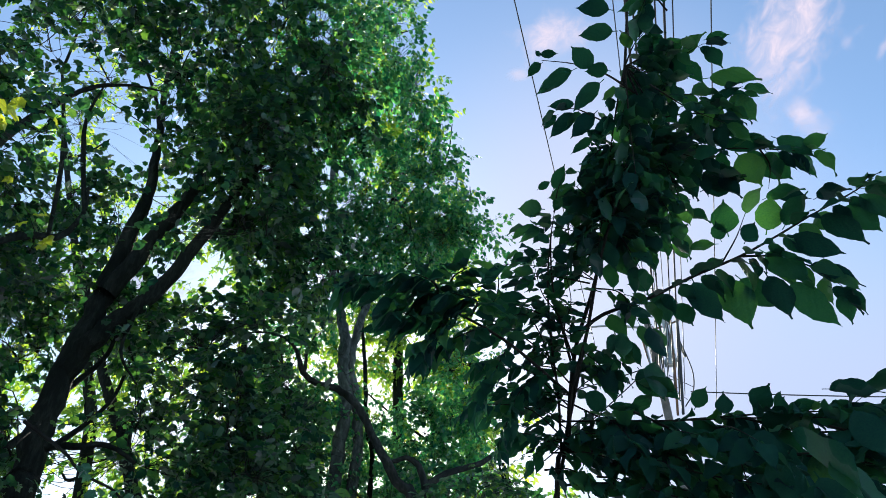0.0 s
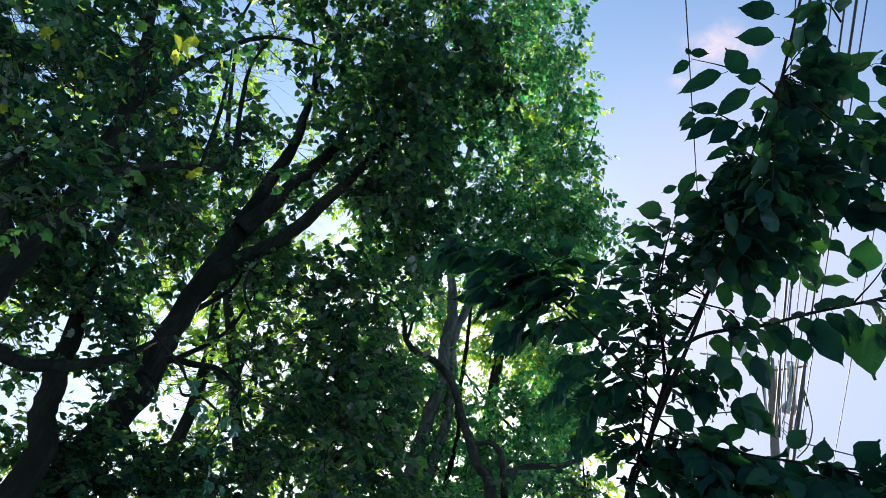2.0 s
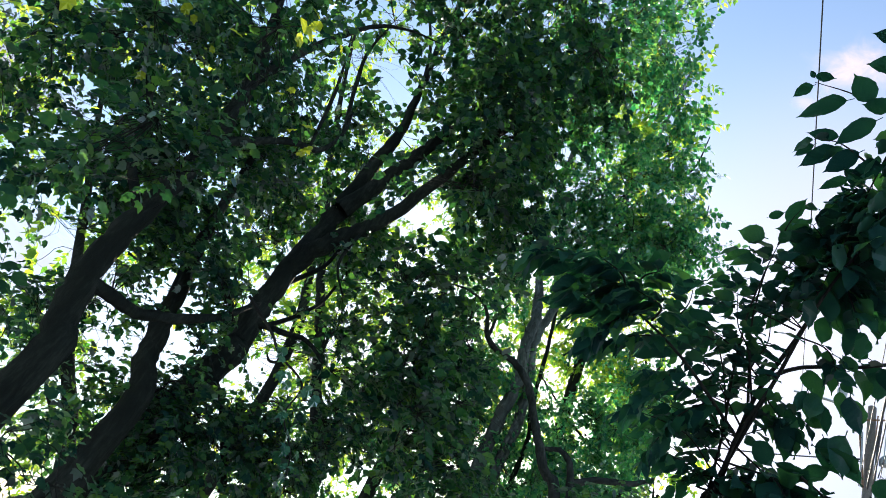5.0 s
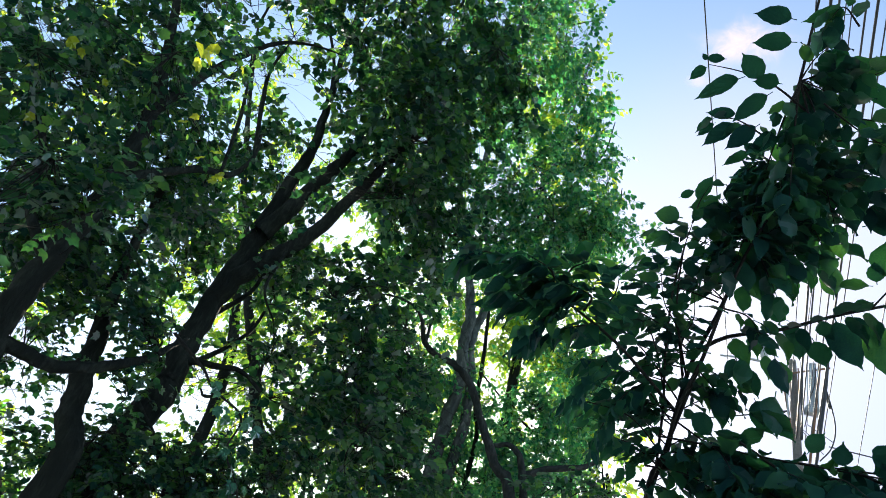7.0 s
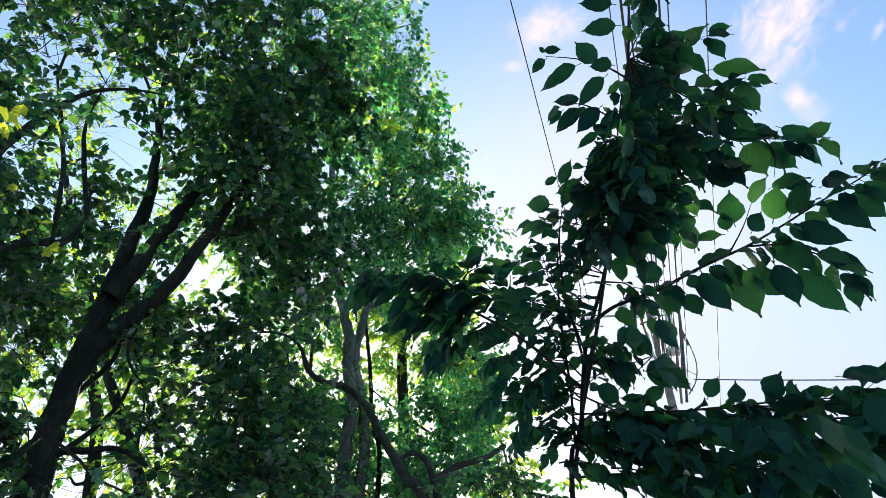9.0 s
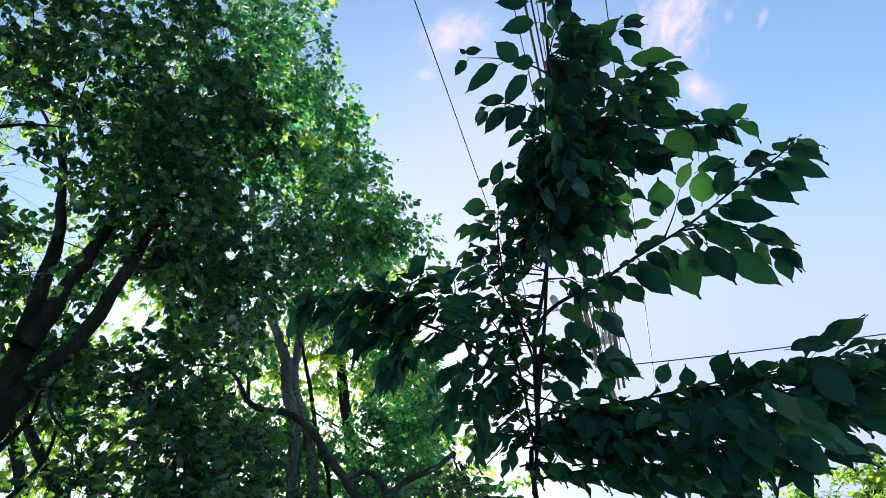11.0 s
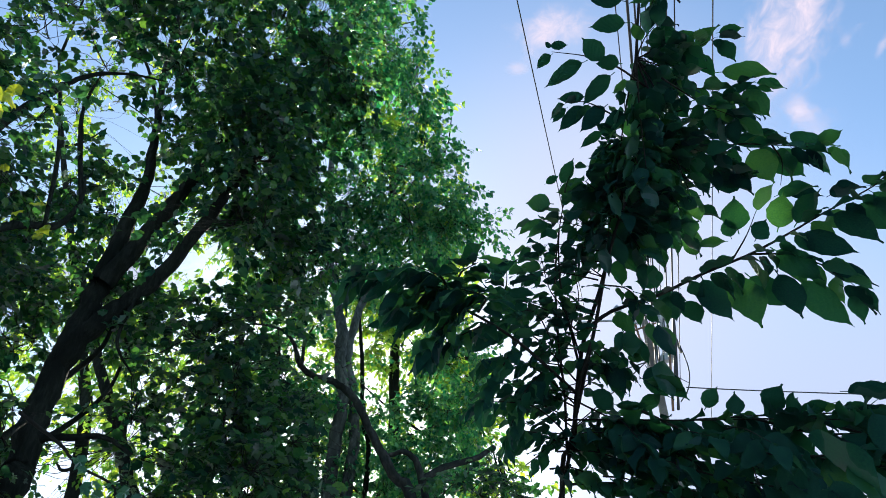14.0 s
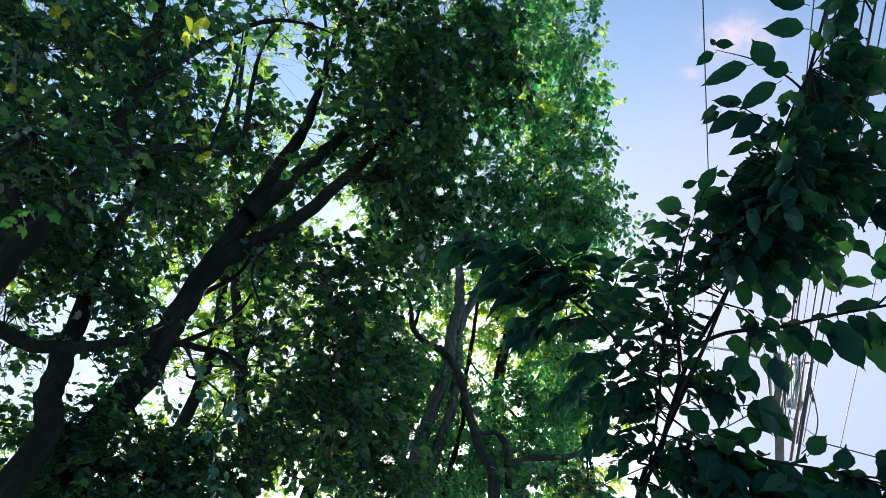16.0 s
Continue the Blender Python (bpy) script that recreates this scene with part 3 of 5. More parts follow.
for p, q in (((7.47, 20.15, 13.06), (8.09, 19.91, 12.49)), ((7.36, 20.19, 12.79), (7.82, 20.02, 12.11)), ((7.31, 20.21, 12.92), (7.64, 20.09, 12.56))):
    limb("tie_wire", [(*off(p), 0.012), (*off(beyond(p, q, 0.5)), 0.012), (*off(q), 0.012)], M_CABLE, pole, 5, 0.0)
limb("lamp_arm", [(*at_pole(-0.1, -0.1, 8.72), 0.045), (*at_pole(-0.2, -0.6, 8.80), 0.04), (*at_pole(-0.3, -1.15, 8.80), 0.03)], M_GALV, pole, 8, 0.0)
limb("lamp_head", [(*at_pole(-0.22, -0.45, 8.80), 0.04), (*at_pole(-0.22, -0.45, 8.86), 0.12), (*at_pole(-0.22, -0.45, 9.02), 0.15), (*at_pole(-0.22, -0.45, 9.10), 0.05)], M_GALV, pole, 12, 0.0, 4, "small grey lamp head")

# overhead cables run along the street and pass overhead
def free_cable(a, b, w, label, sag=0.1):
    a, b = Vector(a), Vector(b)
    nodes = []
    for k in range(6):
        f = k / 5
        p = a.lerp(b, f)
        nodes.append((p.x, p.y, p.z - sag * 4 * f * (1 - f), w))
    return tagged(limb("wire", nodes, M_CABLE, None, 6, 0.0, 5), label, "cable", "thin wires")


BLACK = "slack black overhead cable strung along the street"
for near, far, w in (((3.55, 7.20, 14.00), (7.21, 20.36, 12.65), 0.028), ((3.69, 7.20, 14.00), (7.31, 20.33, 12.63), 0.02), ((3.26, 7.09, 13.80), (7.01, 20.43, 12.69), 0.011), ((3.97, 7.32, 14.20), (7.42, 20.29, 12.50), 0.011), ((4.13, 7.20, 14.00), (7.53, 20.25, 12.38), 0.018), ((4.31, 7.20, 14.00), (7.65, 20.20, 12.25), 0.025), ((4.41, 7.09, 13.80), (7.82, 20.14, 12.32), 0.013), ((3.74, 7.09, 13.80), (7.18, 20.37, 12.86), 0.010)):
    ob = free_cable(beyond(near, far, -1.6), far, w, BLACK, 0.0)
    ob.name = "overhead_cable"
    tagged(ob, group="overhead cables")
A0, A1 = (1.37, 7.09, 13.80), (2.79, 11.92, 13.80)
free_cable(beyond(A0, A1, -3.0), beyond(A0, A1, 3.0), 0.012, "thin dark telephone wire against the open sky", 0.0)
B0, B1 = (5.15, 7.09, 13.80), (10.26, 23.57, 13.80)
free_cable(beyond(B0, B1, -1.0), beyond(B0, B1, 1.3), 0.013, "thin dark telephone wire against the open sky", 0.0)
free_cable((8.08, 20.25, 12.52), (15.64, 18.20, 11.22), 0.019, "dark service wire leading away from the pole", 0.05)
free_cable((6.96, 20.34, 13.49), (2.69, 25.86, 14.86), 0.022, "dark service wire leading into the trees", 0.1)
free_cable((6.96, 20.34, 13.49), (2.70, 23.85, 10.99), 0.022, "dark service wire leading into the trees", 0.1)

# ---- the leaning dark trees ----
def ground_foot(p, dx=0.0, dy=0.0):
    return (p[0] + dx, p[1] + dy, -0.1)


def tree(name, foot, label, category="tree"):
    return thing(name, foot, label, category)


BUILT_LIMBS = {}


def limbs(owner, name, points, radii, mat, sides=10, rough=0.14, label=""):
    BUILT_LIMBS.setdefault(owner.name, []).append(wide(points, radii))
    if mat in (M_BARK, M_CROOK):
        radii = [0.73 * w for w in radii]
    foot = tuple(owner.location)
    return limb(name, rel(wide(points, radii), foot), mat, owner, sides, rough, 6, label)


# broad-leaved tree with three heavy limbs
L1 = (-3.17, 5.10, 3.67)
LF = ground_foot(L1, -0.55, -0.25)
tree_l = tree("broadleaf_tree", LF, "dark-barked broadleaf tree with heavy forking limbs and lobed leaves")
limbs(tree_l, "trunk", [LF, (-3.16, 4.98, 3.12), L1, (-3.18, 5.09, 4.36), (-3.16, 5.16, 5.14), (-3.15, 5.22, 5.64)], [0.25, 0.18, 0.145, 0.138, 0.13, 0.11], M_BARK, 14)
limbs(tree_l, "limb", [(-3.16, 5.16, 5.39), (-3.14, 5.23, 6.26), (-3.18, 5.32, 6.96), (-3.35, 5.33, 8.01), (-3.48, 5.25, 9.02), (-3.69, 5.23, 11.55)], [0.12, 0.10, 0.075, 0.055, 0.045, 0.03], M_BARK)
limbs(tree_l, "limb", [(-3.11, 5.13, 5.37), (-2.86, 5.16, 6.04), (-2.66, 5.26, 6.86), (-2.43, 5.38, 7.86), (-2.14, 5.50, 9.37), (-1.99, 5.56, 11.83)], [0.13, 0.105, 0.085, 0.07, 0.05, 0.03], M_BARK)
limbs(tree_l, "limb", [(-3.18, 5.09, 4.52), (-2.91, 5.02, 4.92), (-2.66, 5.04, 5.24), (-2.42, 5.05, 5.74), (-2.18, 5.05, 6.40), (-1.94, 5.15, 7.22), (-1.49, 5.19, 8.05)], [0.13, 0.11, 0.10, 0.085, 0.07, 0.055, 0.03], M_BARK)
limbs(tree_l, "branch", [(-3.18, 5.09, 3.87), (-2.90, 5.14, 3.89), (-2.64, 5.16, 3.91), (-2.43, 5.27, 3.81)], [0.05, 0.04, 0.03, 0.02], M_BARK, 7)
limbs(tree_l, "branch", [(-3.12, 5.13, 3.84), (-3.05, 5.40, 4.16), (-2.94, 5.57, 4.54), (-2.91, 5.59, 4.92)], [0.04, 0.03, 0.025, 0.015], M_BARK, 7)
limbs(tree_l, "branch", [(-3.16, 5.10, 4.31), (-3.11, 5.48, 4.86), (-3.09, 5.60, 5.25), (-2.90, 5.71, 4.93)], [0.04, 0.03, 0.02, 0.012], M_BARK, 7)
limbs(tree_l, "branch", [(-3.19, 5.32, 6.95), (-3.32, 5.36, 7.74), (-3.50, 5.24, 8.43), (-3.91, 5.06, 9.24)], [0.04, 0.035, 0.03, 0.02], M_BARK, 7)
limbs(tree_l, "branch", [(-2.69, 5.02, 5.20), (-2.67, 4.92, 4.64), (-2.50, 5.01, 4.37)], [0.025, 0.02, 0.01], M_BARK, 6)
leafy(tree_l, sum((mass(*m) for m in (
    (-26, 53, 8.2, 8, 8, 0.9, 320, 1, -0.4),
    (-46, 52, 8.0, 8, 8, 0.9, 210, 2),
    (-22, 44, 8.4, 6, 5, 0.6, 120, 3),
    (-41, 38, 8.2, 5, 5, 0.6, 85, 4),
    (-19, 31, 6.6, 6, 3.5, 0.5, 85, 5),
    (-21, 24, 6.6, 7, 5, 0.6, 108, 6),
    (-15, 21, 6.4, 6, 6, 0.6, 120, 7),
    (-29, 30, 7.6, 3, 4, 0.4, 70, 8),
    (-16, 37, 7.6, 4, 4, 0.5, 60, 16),
    (-33, 23, 7.4, 4, 5, 0.4, 120, 17),
    (-38, 29, 7.8, 5, 5, 0.5, 120, 18),
    (-33, 37, 8.2, 4, 4, 0.4, 50, 19),
    (-20, 41, 7.0, 3, 2.5, 0.3, 30, 20),
    (-27, 38, 6.6, 2, 2, 0.3, 12, 35),
    # unseen foliage overhead, added to keep skylight off the crown below
    (-28, 69, 11.2, 13, 8, 1.2, 330, 39, -0.4),
    (-22, 46.5, 7.2, 4.5, 4, 0.4, 110, 40, -0.5),
    (-15, 48, 7.5, 4.5, 6, 0.4, 60, 59, -0.35),
    (-16, 41, 7.3, 4, 3, 0.4, 20, 60, -0.35),
)), []), 11, 0.098, LOBED_V, LOBED_F, M_LEAF, M_TWIG, 0.42, 13, 0.35, 0.55, "dense crown of dark green lobed leaves", 0.017)

# two trunks further along, crossed by a sagging limb
N1 = (-3.13, 3.29, 2.65)
NF = ground_foot(N1, -0.35, -0.15)
tree_m = tree("broadleaf_tree", NF, "old broadleaf tree leaning over with a thick dark trunk")
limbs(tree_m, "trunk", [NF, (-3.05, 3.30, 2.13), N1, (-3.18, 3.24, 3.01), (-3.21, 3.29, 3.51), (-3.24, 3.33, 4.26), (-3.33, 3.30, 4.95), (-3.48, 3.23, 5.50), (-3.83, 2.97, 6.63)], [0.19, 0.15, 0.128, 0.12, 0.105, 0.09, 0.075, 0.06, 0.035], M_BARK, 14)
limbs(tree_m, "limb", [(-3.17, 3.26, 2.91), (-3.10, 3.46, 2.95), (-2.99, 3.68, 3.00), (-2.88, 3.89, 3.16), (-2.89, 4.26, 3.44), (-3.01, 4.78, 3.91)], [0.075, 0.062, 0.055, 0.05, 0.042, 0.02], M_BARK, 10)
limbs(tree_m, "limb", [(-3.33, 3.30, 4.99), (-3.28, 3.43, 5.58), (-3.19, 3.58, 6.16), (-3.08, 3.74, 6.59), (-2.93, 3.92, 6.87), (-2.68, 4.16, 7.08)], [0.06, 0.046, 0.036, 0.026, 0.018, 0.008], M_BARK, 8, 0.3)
limbs(tree_m, "branch", [(-3.23, 3.34, 4.31), (-3.17, 3.67, 4.74), (-3.09, 3.86, 4.97), (-2.98, 4.07, 5.15), (-2.98, 4.19, 5.53), (-3.02, 4.17, 5.78)], [0.05, 0.045, 0.04, 0.035, 0.025, 0.015], M_BARK, 8)
limbs(tree_m, "branch", [(-2.98, 4.19, 5.53), (-3.19, 4.17, 6.16), (-3.28, 4.10, 6.61), (-3.34, 4.18, 7.23)], [0.025, 0.03, 0.022, 0.012], M_BARK, 7)
limbs(tree_m, "branch", [(-2.99, 3.94, 5.04), (-3.14, 3.95, 5.71), (-3.23, 3.88, 6.11), (-3.32, 3.80, 6.44)], [0.02, 0.025, 0.018, 0.01], M_BARK, 7)
limbs(tree_m, "branch", [(-3.21, 3.29, 3.48), (-3.52, 3.18, 3.82), (-3.73, 3.09, 4.33), (-4.04, 2.85, 4.74)], [0.06, 0.045, 0.035, 0.02], M_BARK, 7)
leafy(tree_m, sum((mass(*m) for m in (
    (-48, 32, 6.2, 9, 8, 0.5, 260, 21, -0.35),
    (-57, 28, 5.8, 5, 9, 0.5, 160, 22),
    (-44, 25, 5.9, 7, 5, 0.4, 150, 23),
    (-52, 43, 6.4, 9, 7, 0.5, 150, 24),
    (-42, 3, 3.8, 9, 4, 0.3, 40, 25),
    (-50, 9, 4.0, 6, 5, 0.3, 18, 26),
    (-40, 32, 6.4, 4, 6, 0.4, 60, 27),
    (-50, 33, 4.9, 7, 7, 0.3, 50, 28),
    (-43, 40, 5.0, 5, 5, 0.3, 25, 29),
    (-46.5, 28, 4.3, 3.5, 3.5, 0.15, 45, 57, -0.3),
    (-51, 22, 4.0, 3, 3, 0.15, 18, 58, -0.3),
    # high foliage out of view, put there to darken the leaves beneath
    (-62, 60, 6.6, 12, 10, 0.8, 260, 30, -0.4),
)), []), 12, 0.076, LOBED_V, LOBED_F, M_LEAF, M_TWIG, 0.32, 12, 0.35, 0.55, "spreading crown of dark green lobed leaves", 0.014)
# leaves lit through by the sun, the sunlight put into their yellow colour
lit_blade = bpy.data.meshes.new("yellow_leaf")
lit_blade.from_pydata([tuple(p) for p in LOBED_V], [], [tuple(int(q) for q in f) for f in LOBED_F])
lit_blade.materials.append(M_SUNLIT)
for az, el, w in ((-45.8, 41.8, 0.15), (-45.2, 41.0, 0.09), (-45.9, 43.3, 0.07), (-43.8, 42.8, 0.08), (-48.7, 37.7, 0.08), (-50.0, 35.3, 0.05), (-53.9, 36.6, 0.08), (-53.0, 36.2, 0.05),
                  (-60.0, 28.2, 0.08), (-58.8, 28.4, 0.06), (-59.8, 30.6, 0.09), (-59.0, 31.6, 0.08), (-52.0, 30.5, 0.06), (-38.1, 36.0, 0.08), (-38.6, 36.5, 0.06), (-39.4, 35.1, 0.07),
                  (-37.5, 34.3, 0.09), (-36.7, 34.9, 0.07), (-36.9, 34.0, 0.06), (-42.6, 36.4, 0.06), (-45.9, 29.0, 0.05), (-54.3, 33.4, 0.06), (-41.6, 37.6, 0.05), (-41.2, 42.7, 0.05)):
    ob = new("yellow_leaf", lit_blade)
    ob.parent = tree_m
    q = Euler((rng.normal(-0.5, 0.3), rng.normal(0, 0.4), rng.uniform(0, 6.28))).to_matrix().to_4x4()
    w *= 1.25
    ob.matrix_basis = Matrix.Translation(Vector(heading(az, el, 4.6)) - tree_m.location) @ q @ Matrix.Diagonal((w, w, w, 1))
# a sprig hanging before the trunk, skylight sheen put into its paler leaf colour
pale = bpy.data.meshes.new("pale_leaf")
pale.from_pydata([tuple(p) for p in LOBED_V], [], [tuple(int(q) for q in f) for f in LOBED_F])
pale.materials.append(M_SPRIG)
SPRIG = [(-2.11, 3.93, 3.19), (-2.04, 3.97, 3.12), (-1.90, 4.04, 3.09), (-1.81, 4.08, 3.06), (-1.90, 4.04, 2.87), (-1.83, 4.07, 2.78), (-1.76, 4.10, 2.69), (-1.70, 4.13, 2.61), (-1.70, 4.13, 2.53)]
limbs(tree_m, "branch", [(-2.55, 3.90, 3.50), (-2.25, 3.91, 3.31)] + SPRIG[::2], [0.012, 0.01, 0.008, 0.007, 0.006, 0.005, 0.004], M_TWIG, 6)
for k in range(26):
    p = Vector(SPRIG[k % len(SPRIG)]) + Vector(rng.normal(0, 0.035, 3))
    ob = new("pale_leaf", pale)
    ob.parent = tree_m
    q = Euler((rng.normal(-0.9, 0.35), rng.normal(0, 0.4), rng.uniform(0, 6.28))).to_matrix().to_4x4()
    w = 0.06 + 0.04 * rng.random()
    ob.matrix_basis = Matrix.Translation(p - tree_m.location) @ q @ Matrix.Diagonal((w, w, w, 1))
O1 = (-3.14, 4.20, 2.89)
OF = ground_foot(O1, -0.25, -0.1)
tree_o = tree("broadleaf_tree", OF, "slimmer dark trunk standing beside the leaning tree")
limbs(tree_o, "trunk", [OF, (-3.01, 4.23, 2.32), O1, (-3.22, 4.20, 3.16), (-3.34, 4.17, 3.69), (-3.50, 4.17, 4.39), (-3.64, 4.18, 5.33)], [0.18, 0.135, 0.112, 0.106, 0.085, 0.055, 0.03], M_BARK, 12)
limbs(tree_o, "branch", [(-3.02, 4.65, 3.25), (-2.83, 4.89, 3.03), (-2.64, 4.99, 2.75), (-2.49, 5.07, 2.47)], [0.02, 0.035, 0.04, 0.045], M_BARK, 8)
leafy(tree_o, sum((mass(*m) for m in (
    (-42, 14, 6.2, 6, 5, 0.4, 80, 31),
    (-48, 18, 6.2, 7, 5, 0.5, 90, 32),
    (-36, 9, 6.0, 6, 4, 0.4, 60, 33),
    (-46, 25, 6.4, 7, 4, 0.4, 80, 34),
    (-30, 11, 5.7, 7, 5, 0.4, 200, 9),
    (-22, 14, 6.0, 5, 5, 0.4, 140, 10),
    (-31.5, 12.5, 5.5, 3.5, 3.6, 0.3, 85, 36, -0.3),
    (-35.5, 19, 5.5, 2.2, 4, 0.3, 60, 37, -0.3),
    (-26, 13, 5.7, 4, 4, 0.3, 75, 38),
)), []), 13, 0.070, LOBED_V, LOBED_F, M_LEAF, M_TWIG, 0.32, 12, 0.35, 0.55, "loose crown of green lobed leaves")

# twin pale stems
C1 = (-1.35, 8.49, 4.80)
CF = ground_foot(C1, -0.05, 0.0)
tree_c = tree("twin_stemmed_tree", CF, "tall tree with two smooth pale grey stems and drooping foliage")
limbs(tree_c, "stem", [CF, C1, (-1.35, 8.49, 5.32), (-1.32, 8.50, 6.13), (-1.42, 8.48, 6.65), (-1.41, 8.48, 7.02), (-1.61, 8.55, 7.77), (-1.88, 8.60, 9.32), (-2.06, 8.76, 12.48), (-1.91, 9.00, 16.10)], [0.12, 0.088, 0.085, 0.088, 0.08, 0.078, 0.062, 0.055, 0.045, 0.025], M_PALE, 12, 0.22)
limbs(tree_c, "stem", [CF, (-1.15, 8.62, 4.78), (-1.13, 8.63, 5.53), (-1.23, 8.61, 6.27), (-1.33, 8.60, 6.72), (-1.27, 8.61, 7.20), (-1.13, 8.63, 7.94), (-0.90, 8.75, 9.46), (-0.71, 8.97, 11.88), (-0.55, 9.18, 14.58)], [0.11, 0.075, 0.072, 0.07, 0.064, 0.06, 0.05, 0.042, 0.035, 0.02], M_PALE, 12, 0.22)
limbs(tree_c, "stem", [(CF[0] + 0.25, CF[1] + 0.3, CF[2]), (-0.94, 8.85, 4.86), (-1.04, 8.84, 5.79), (-1.15, 8.83, 6.85), (-1.26, 8.81, 7.85), (-1.28, 8.91, 9.09)], [0.06, 0.045, 0.042, 0.038, 0.03, 0.015], M_BARK, 9, 0.2)
limbs(tree_c, "branch", [(-0.90, 8.75, 9.46), (-0.45, 8.79, 10.45), (0.06, 8.80, 11.21), (0.18, 8.80, 12.18)], [0.05, 0.035, 0.025, 0.012], M_BARK, 7)
limbs(tree_c, "branch", [(-1.13, 8.63, 7.94), (-0.41, 8.69, 8.78), (0.06, 8.70, 9.41), (0.45, 8.69, 9.93), (0.48, 8.69, 10.34)], [0.05, 0.04, 0.03, 0.02, 0.01], M_BARK, 7)
limbs(tree_c, "branch", [(-2.06, 8.76, 12.48), (-1.80, 9.02, 14.56), (-1.37, 9.20, 15.70), (-0.60, 9.38, 16.46)], [0.04, 0.03, 0.025, 0.012], M_BARK, 7)
leafy(tree_c, sum((mass(*m) for m in (
    (-12, 47, 8.4, 7, 8, 0.8, 330, 41, -0.6),
    (-6, 40, 8.6, 6, 5, 0.6, 225, 42, -0.5),
    (-1.5, 43, 8.8, 3.5, 4.5, 0.5, 140, 43),
    (1.0, 41, 8.8, 3, 2.5, 0.4, 80, 44),
    (-13, 56, 8.4, 5.5, 5, 0.8, 180, 45),
    (-6, 54, 8.8, 2.0, 5, 0.5, 50, 46),
    (-3, 48.5, 8.8, 2.4, 4, 0.5, 90, 47),
    (-11, 36.5, 8.4, 6, 3.5, 0.6, 140, 48, -0.4),
    (-3, 31, 9.4, 4.5, 5, 0.5, 170, 49),
    (-1, 24, 9.4, 4.5, 5, 0.5, 200, 50),
    (-13, 29, 9.6, 6, 4, 0.5, 160, 51),
    (-15, 21, 9.6, 6, 5, 0.5, 140, 52),
    (-6, 20, 9.9, 5, 5, 0.5, 230, 53),
    (1.0, 29, 9.8, 3, 4, 0.5, 130, 54),
    (-9, 25, 9.9, 4, 4, 0.4, 150, 55),
    (-3, 21, 9.0, 4, 5, 0.4, 120, 65),
    (-10, 20, 9.2, 4, 4, 0.3, 70, 66),
)), []), 14, 0.066, LOBED_V, LOBED_F, M_MID, M_TWIG, 0.36, 17, 0.85, 0.55, "drooping crown of mid green leaves", 0.013)

# a bare, crooked dark trunk in front of the twin stems
D1 = (-0.50, 7.18, 4.43)
DF = ground_foot((-0.14, 7.20, 3.80), 0.25, 0.0)
tree_d = tree("crooked_tree", DF, "small crooked tree with a bent dark trunk")
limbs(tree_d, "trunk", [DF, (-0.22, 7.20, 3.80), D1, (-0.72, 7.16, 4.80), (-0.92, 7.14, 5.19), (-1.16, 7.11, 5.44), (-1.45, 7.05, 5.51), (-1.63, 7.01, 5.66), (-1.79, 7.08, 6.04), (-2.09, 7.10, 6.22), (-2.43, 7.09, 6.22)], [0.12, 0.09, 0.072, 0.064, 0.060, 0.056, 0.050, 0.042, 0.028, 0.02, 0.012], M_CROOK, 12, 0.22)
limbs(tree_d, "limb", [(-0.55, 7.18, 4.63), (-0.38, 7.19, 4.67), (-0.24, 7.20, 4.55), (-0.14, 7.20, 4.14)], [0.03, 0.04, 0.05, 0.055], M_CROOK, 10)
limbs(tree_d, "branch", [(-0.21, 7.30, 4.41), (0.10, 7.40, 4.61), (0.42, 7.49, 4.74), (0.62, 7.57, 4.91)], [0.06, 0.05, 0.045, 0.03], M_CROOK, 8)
limbs(tree_d, "branch", [(-1.60, 7.02, 5.63), (-1.60, 7.02, 5.93), (-1.53, 7.04, 6.18)], [0.03, 0.025, 0.01], M_CROOK, 7)
leafy(tree_d, sum((mass(*m) for m in (
    (-16, 27, 7.9, 5, 5, 0.4, 110, 61),
    (-13, 17, 7.0, 5, 4, 0.4, 120, 62),
    (3, 19, 7.4, 4, 3, 0.4, 40, 63),
)), []), 15, 0.090, LOBED_V, LOBED_F, M_LEAF, M_TWIG, 0.40, 11, 0.4, 0.5, "sparse crown of dark green leaves")

# trees behind, lit through by the low sun
def far_tree(points, radii, masses, seed, label, size=0.15):
    foot = (points[0][0], points[0][1], -0.1)
    t = tree("background_tree", foot, label)
    limbs(t, "trunk", [foot] + points, [radii[0] * 1.15] + radii, M_BARK, 10)
    for k, m in enumerate(masses):
        c = heading(*m[:3])
        low = max(points[0][2] + 0.3, min(points[-1][2] - 0.1, c[2] - 0.8 - 0.2 * (k % 3)))
        for p, q in zip(points, points[1:]):
            if q[2] >= low:
                break
        a = Vector(p).lerp(Vector(q), max(0.0, min(1.0, (low - p[2]) / max(q[2] - p[2], 0.01))))
        e = a.lerp(Vector(c), 0.5)
        limbs(t, "branch", [tuple(a), (e.x, e.y, e.z - 0.15), tuple(c)], [0.05, 0.035, 0.012], M_BARK, 6)
    leafy(t, sum((mass(*m, seed * 10 + k, -0.15, 0.75) for k, m in enumerate(masses)), []), seed, size, SMALL_V, SMALL_F, M_FAR, M_TWIG, 0.6, 16, 0.6, 0.6, "airy crown of sunlit yellow-green leaves", 0.016)
    return t


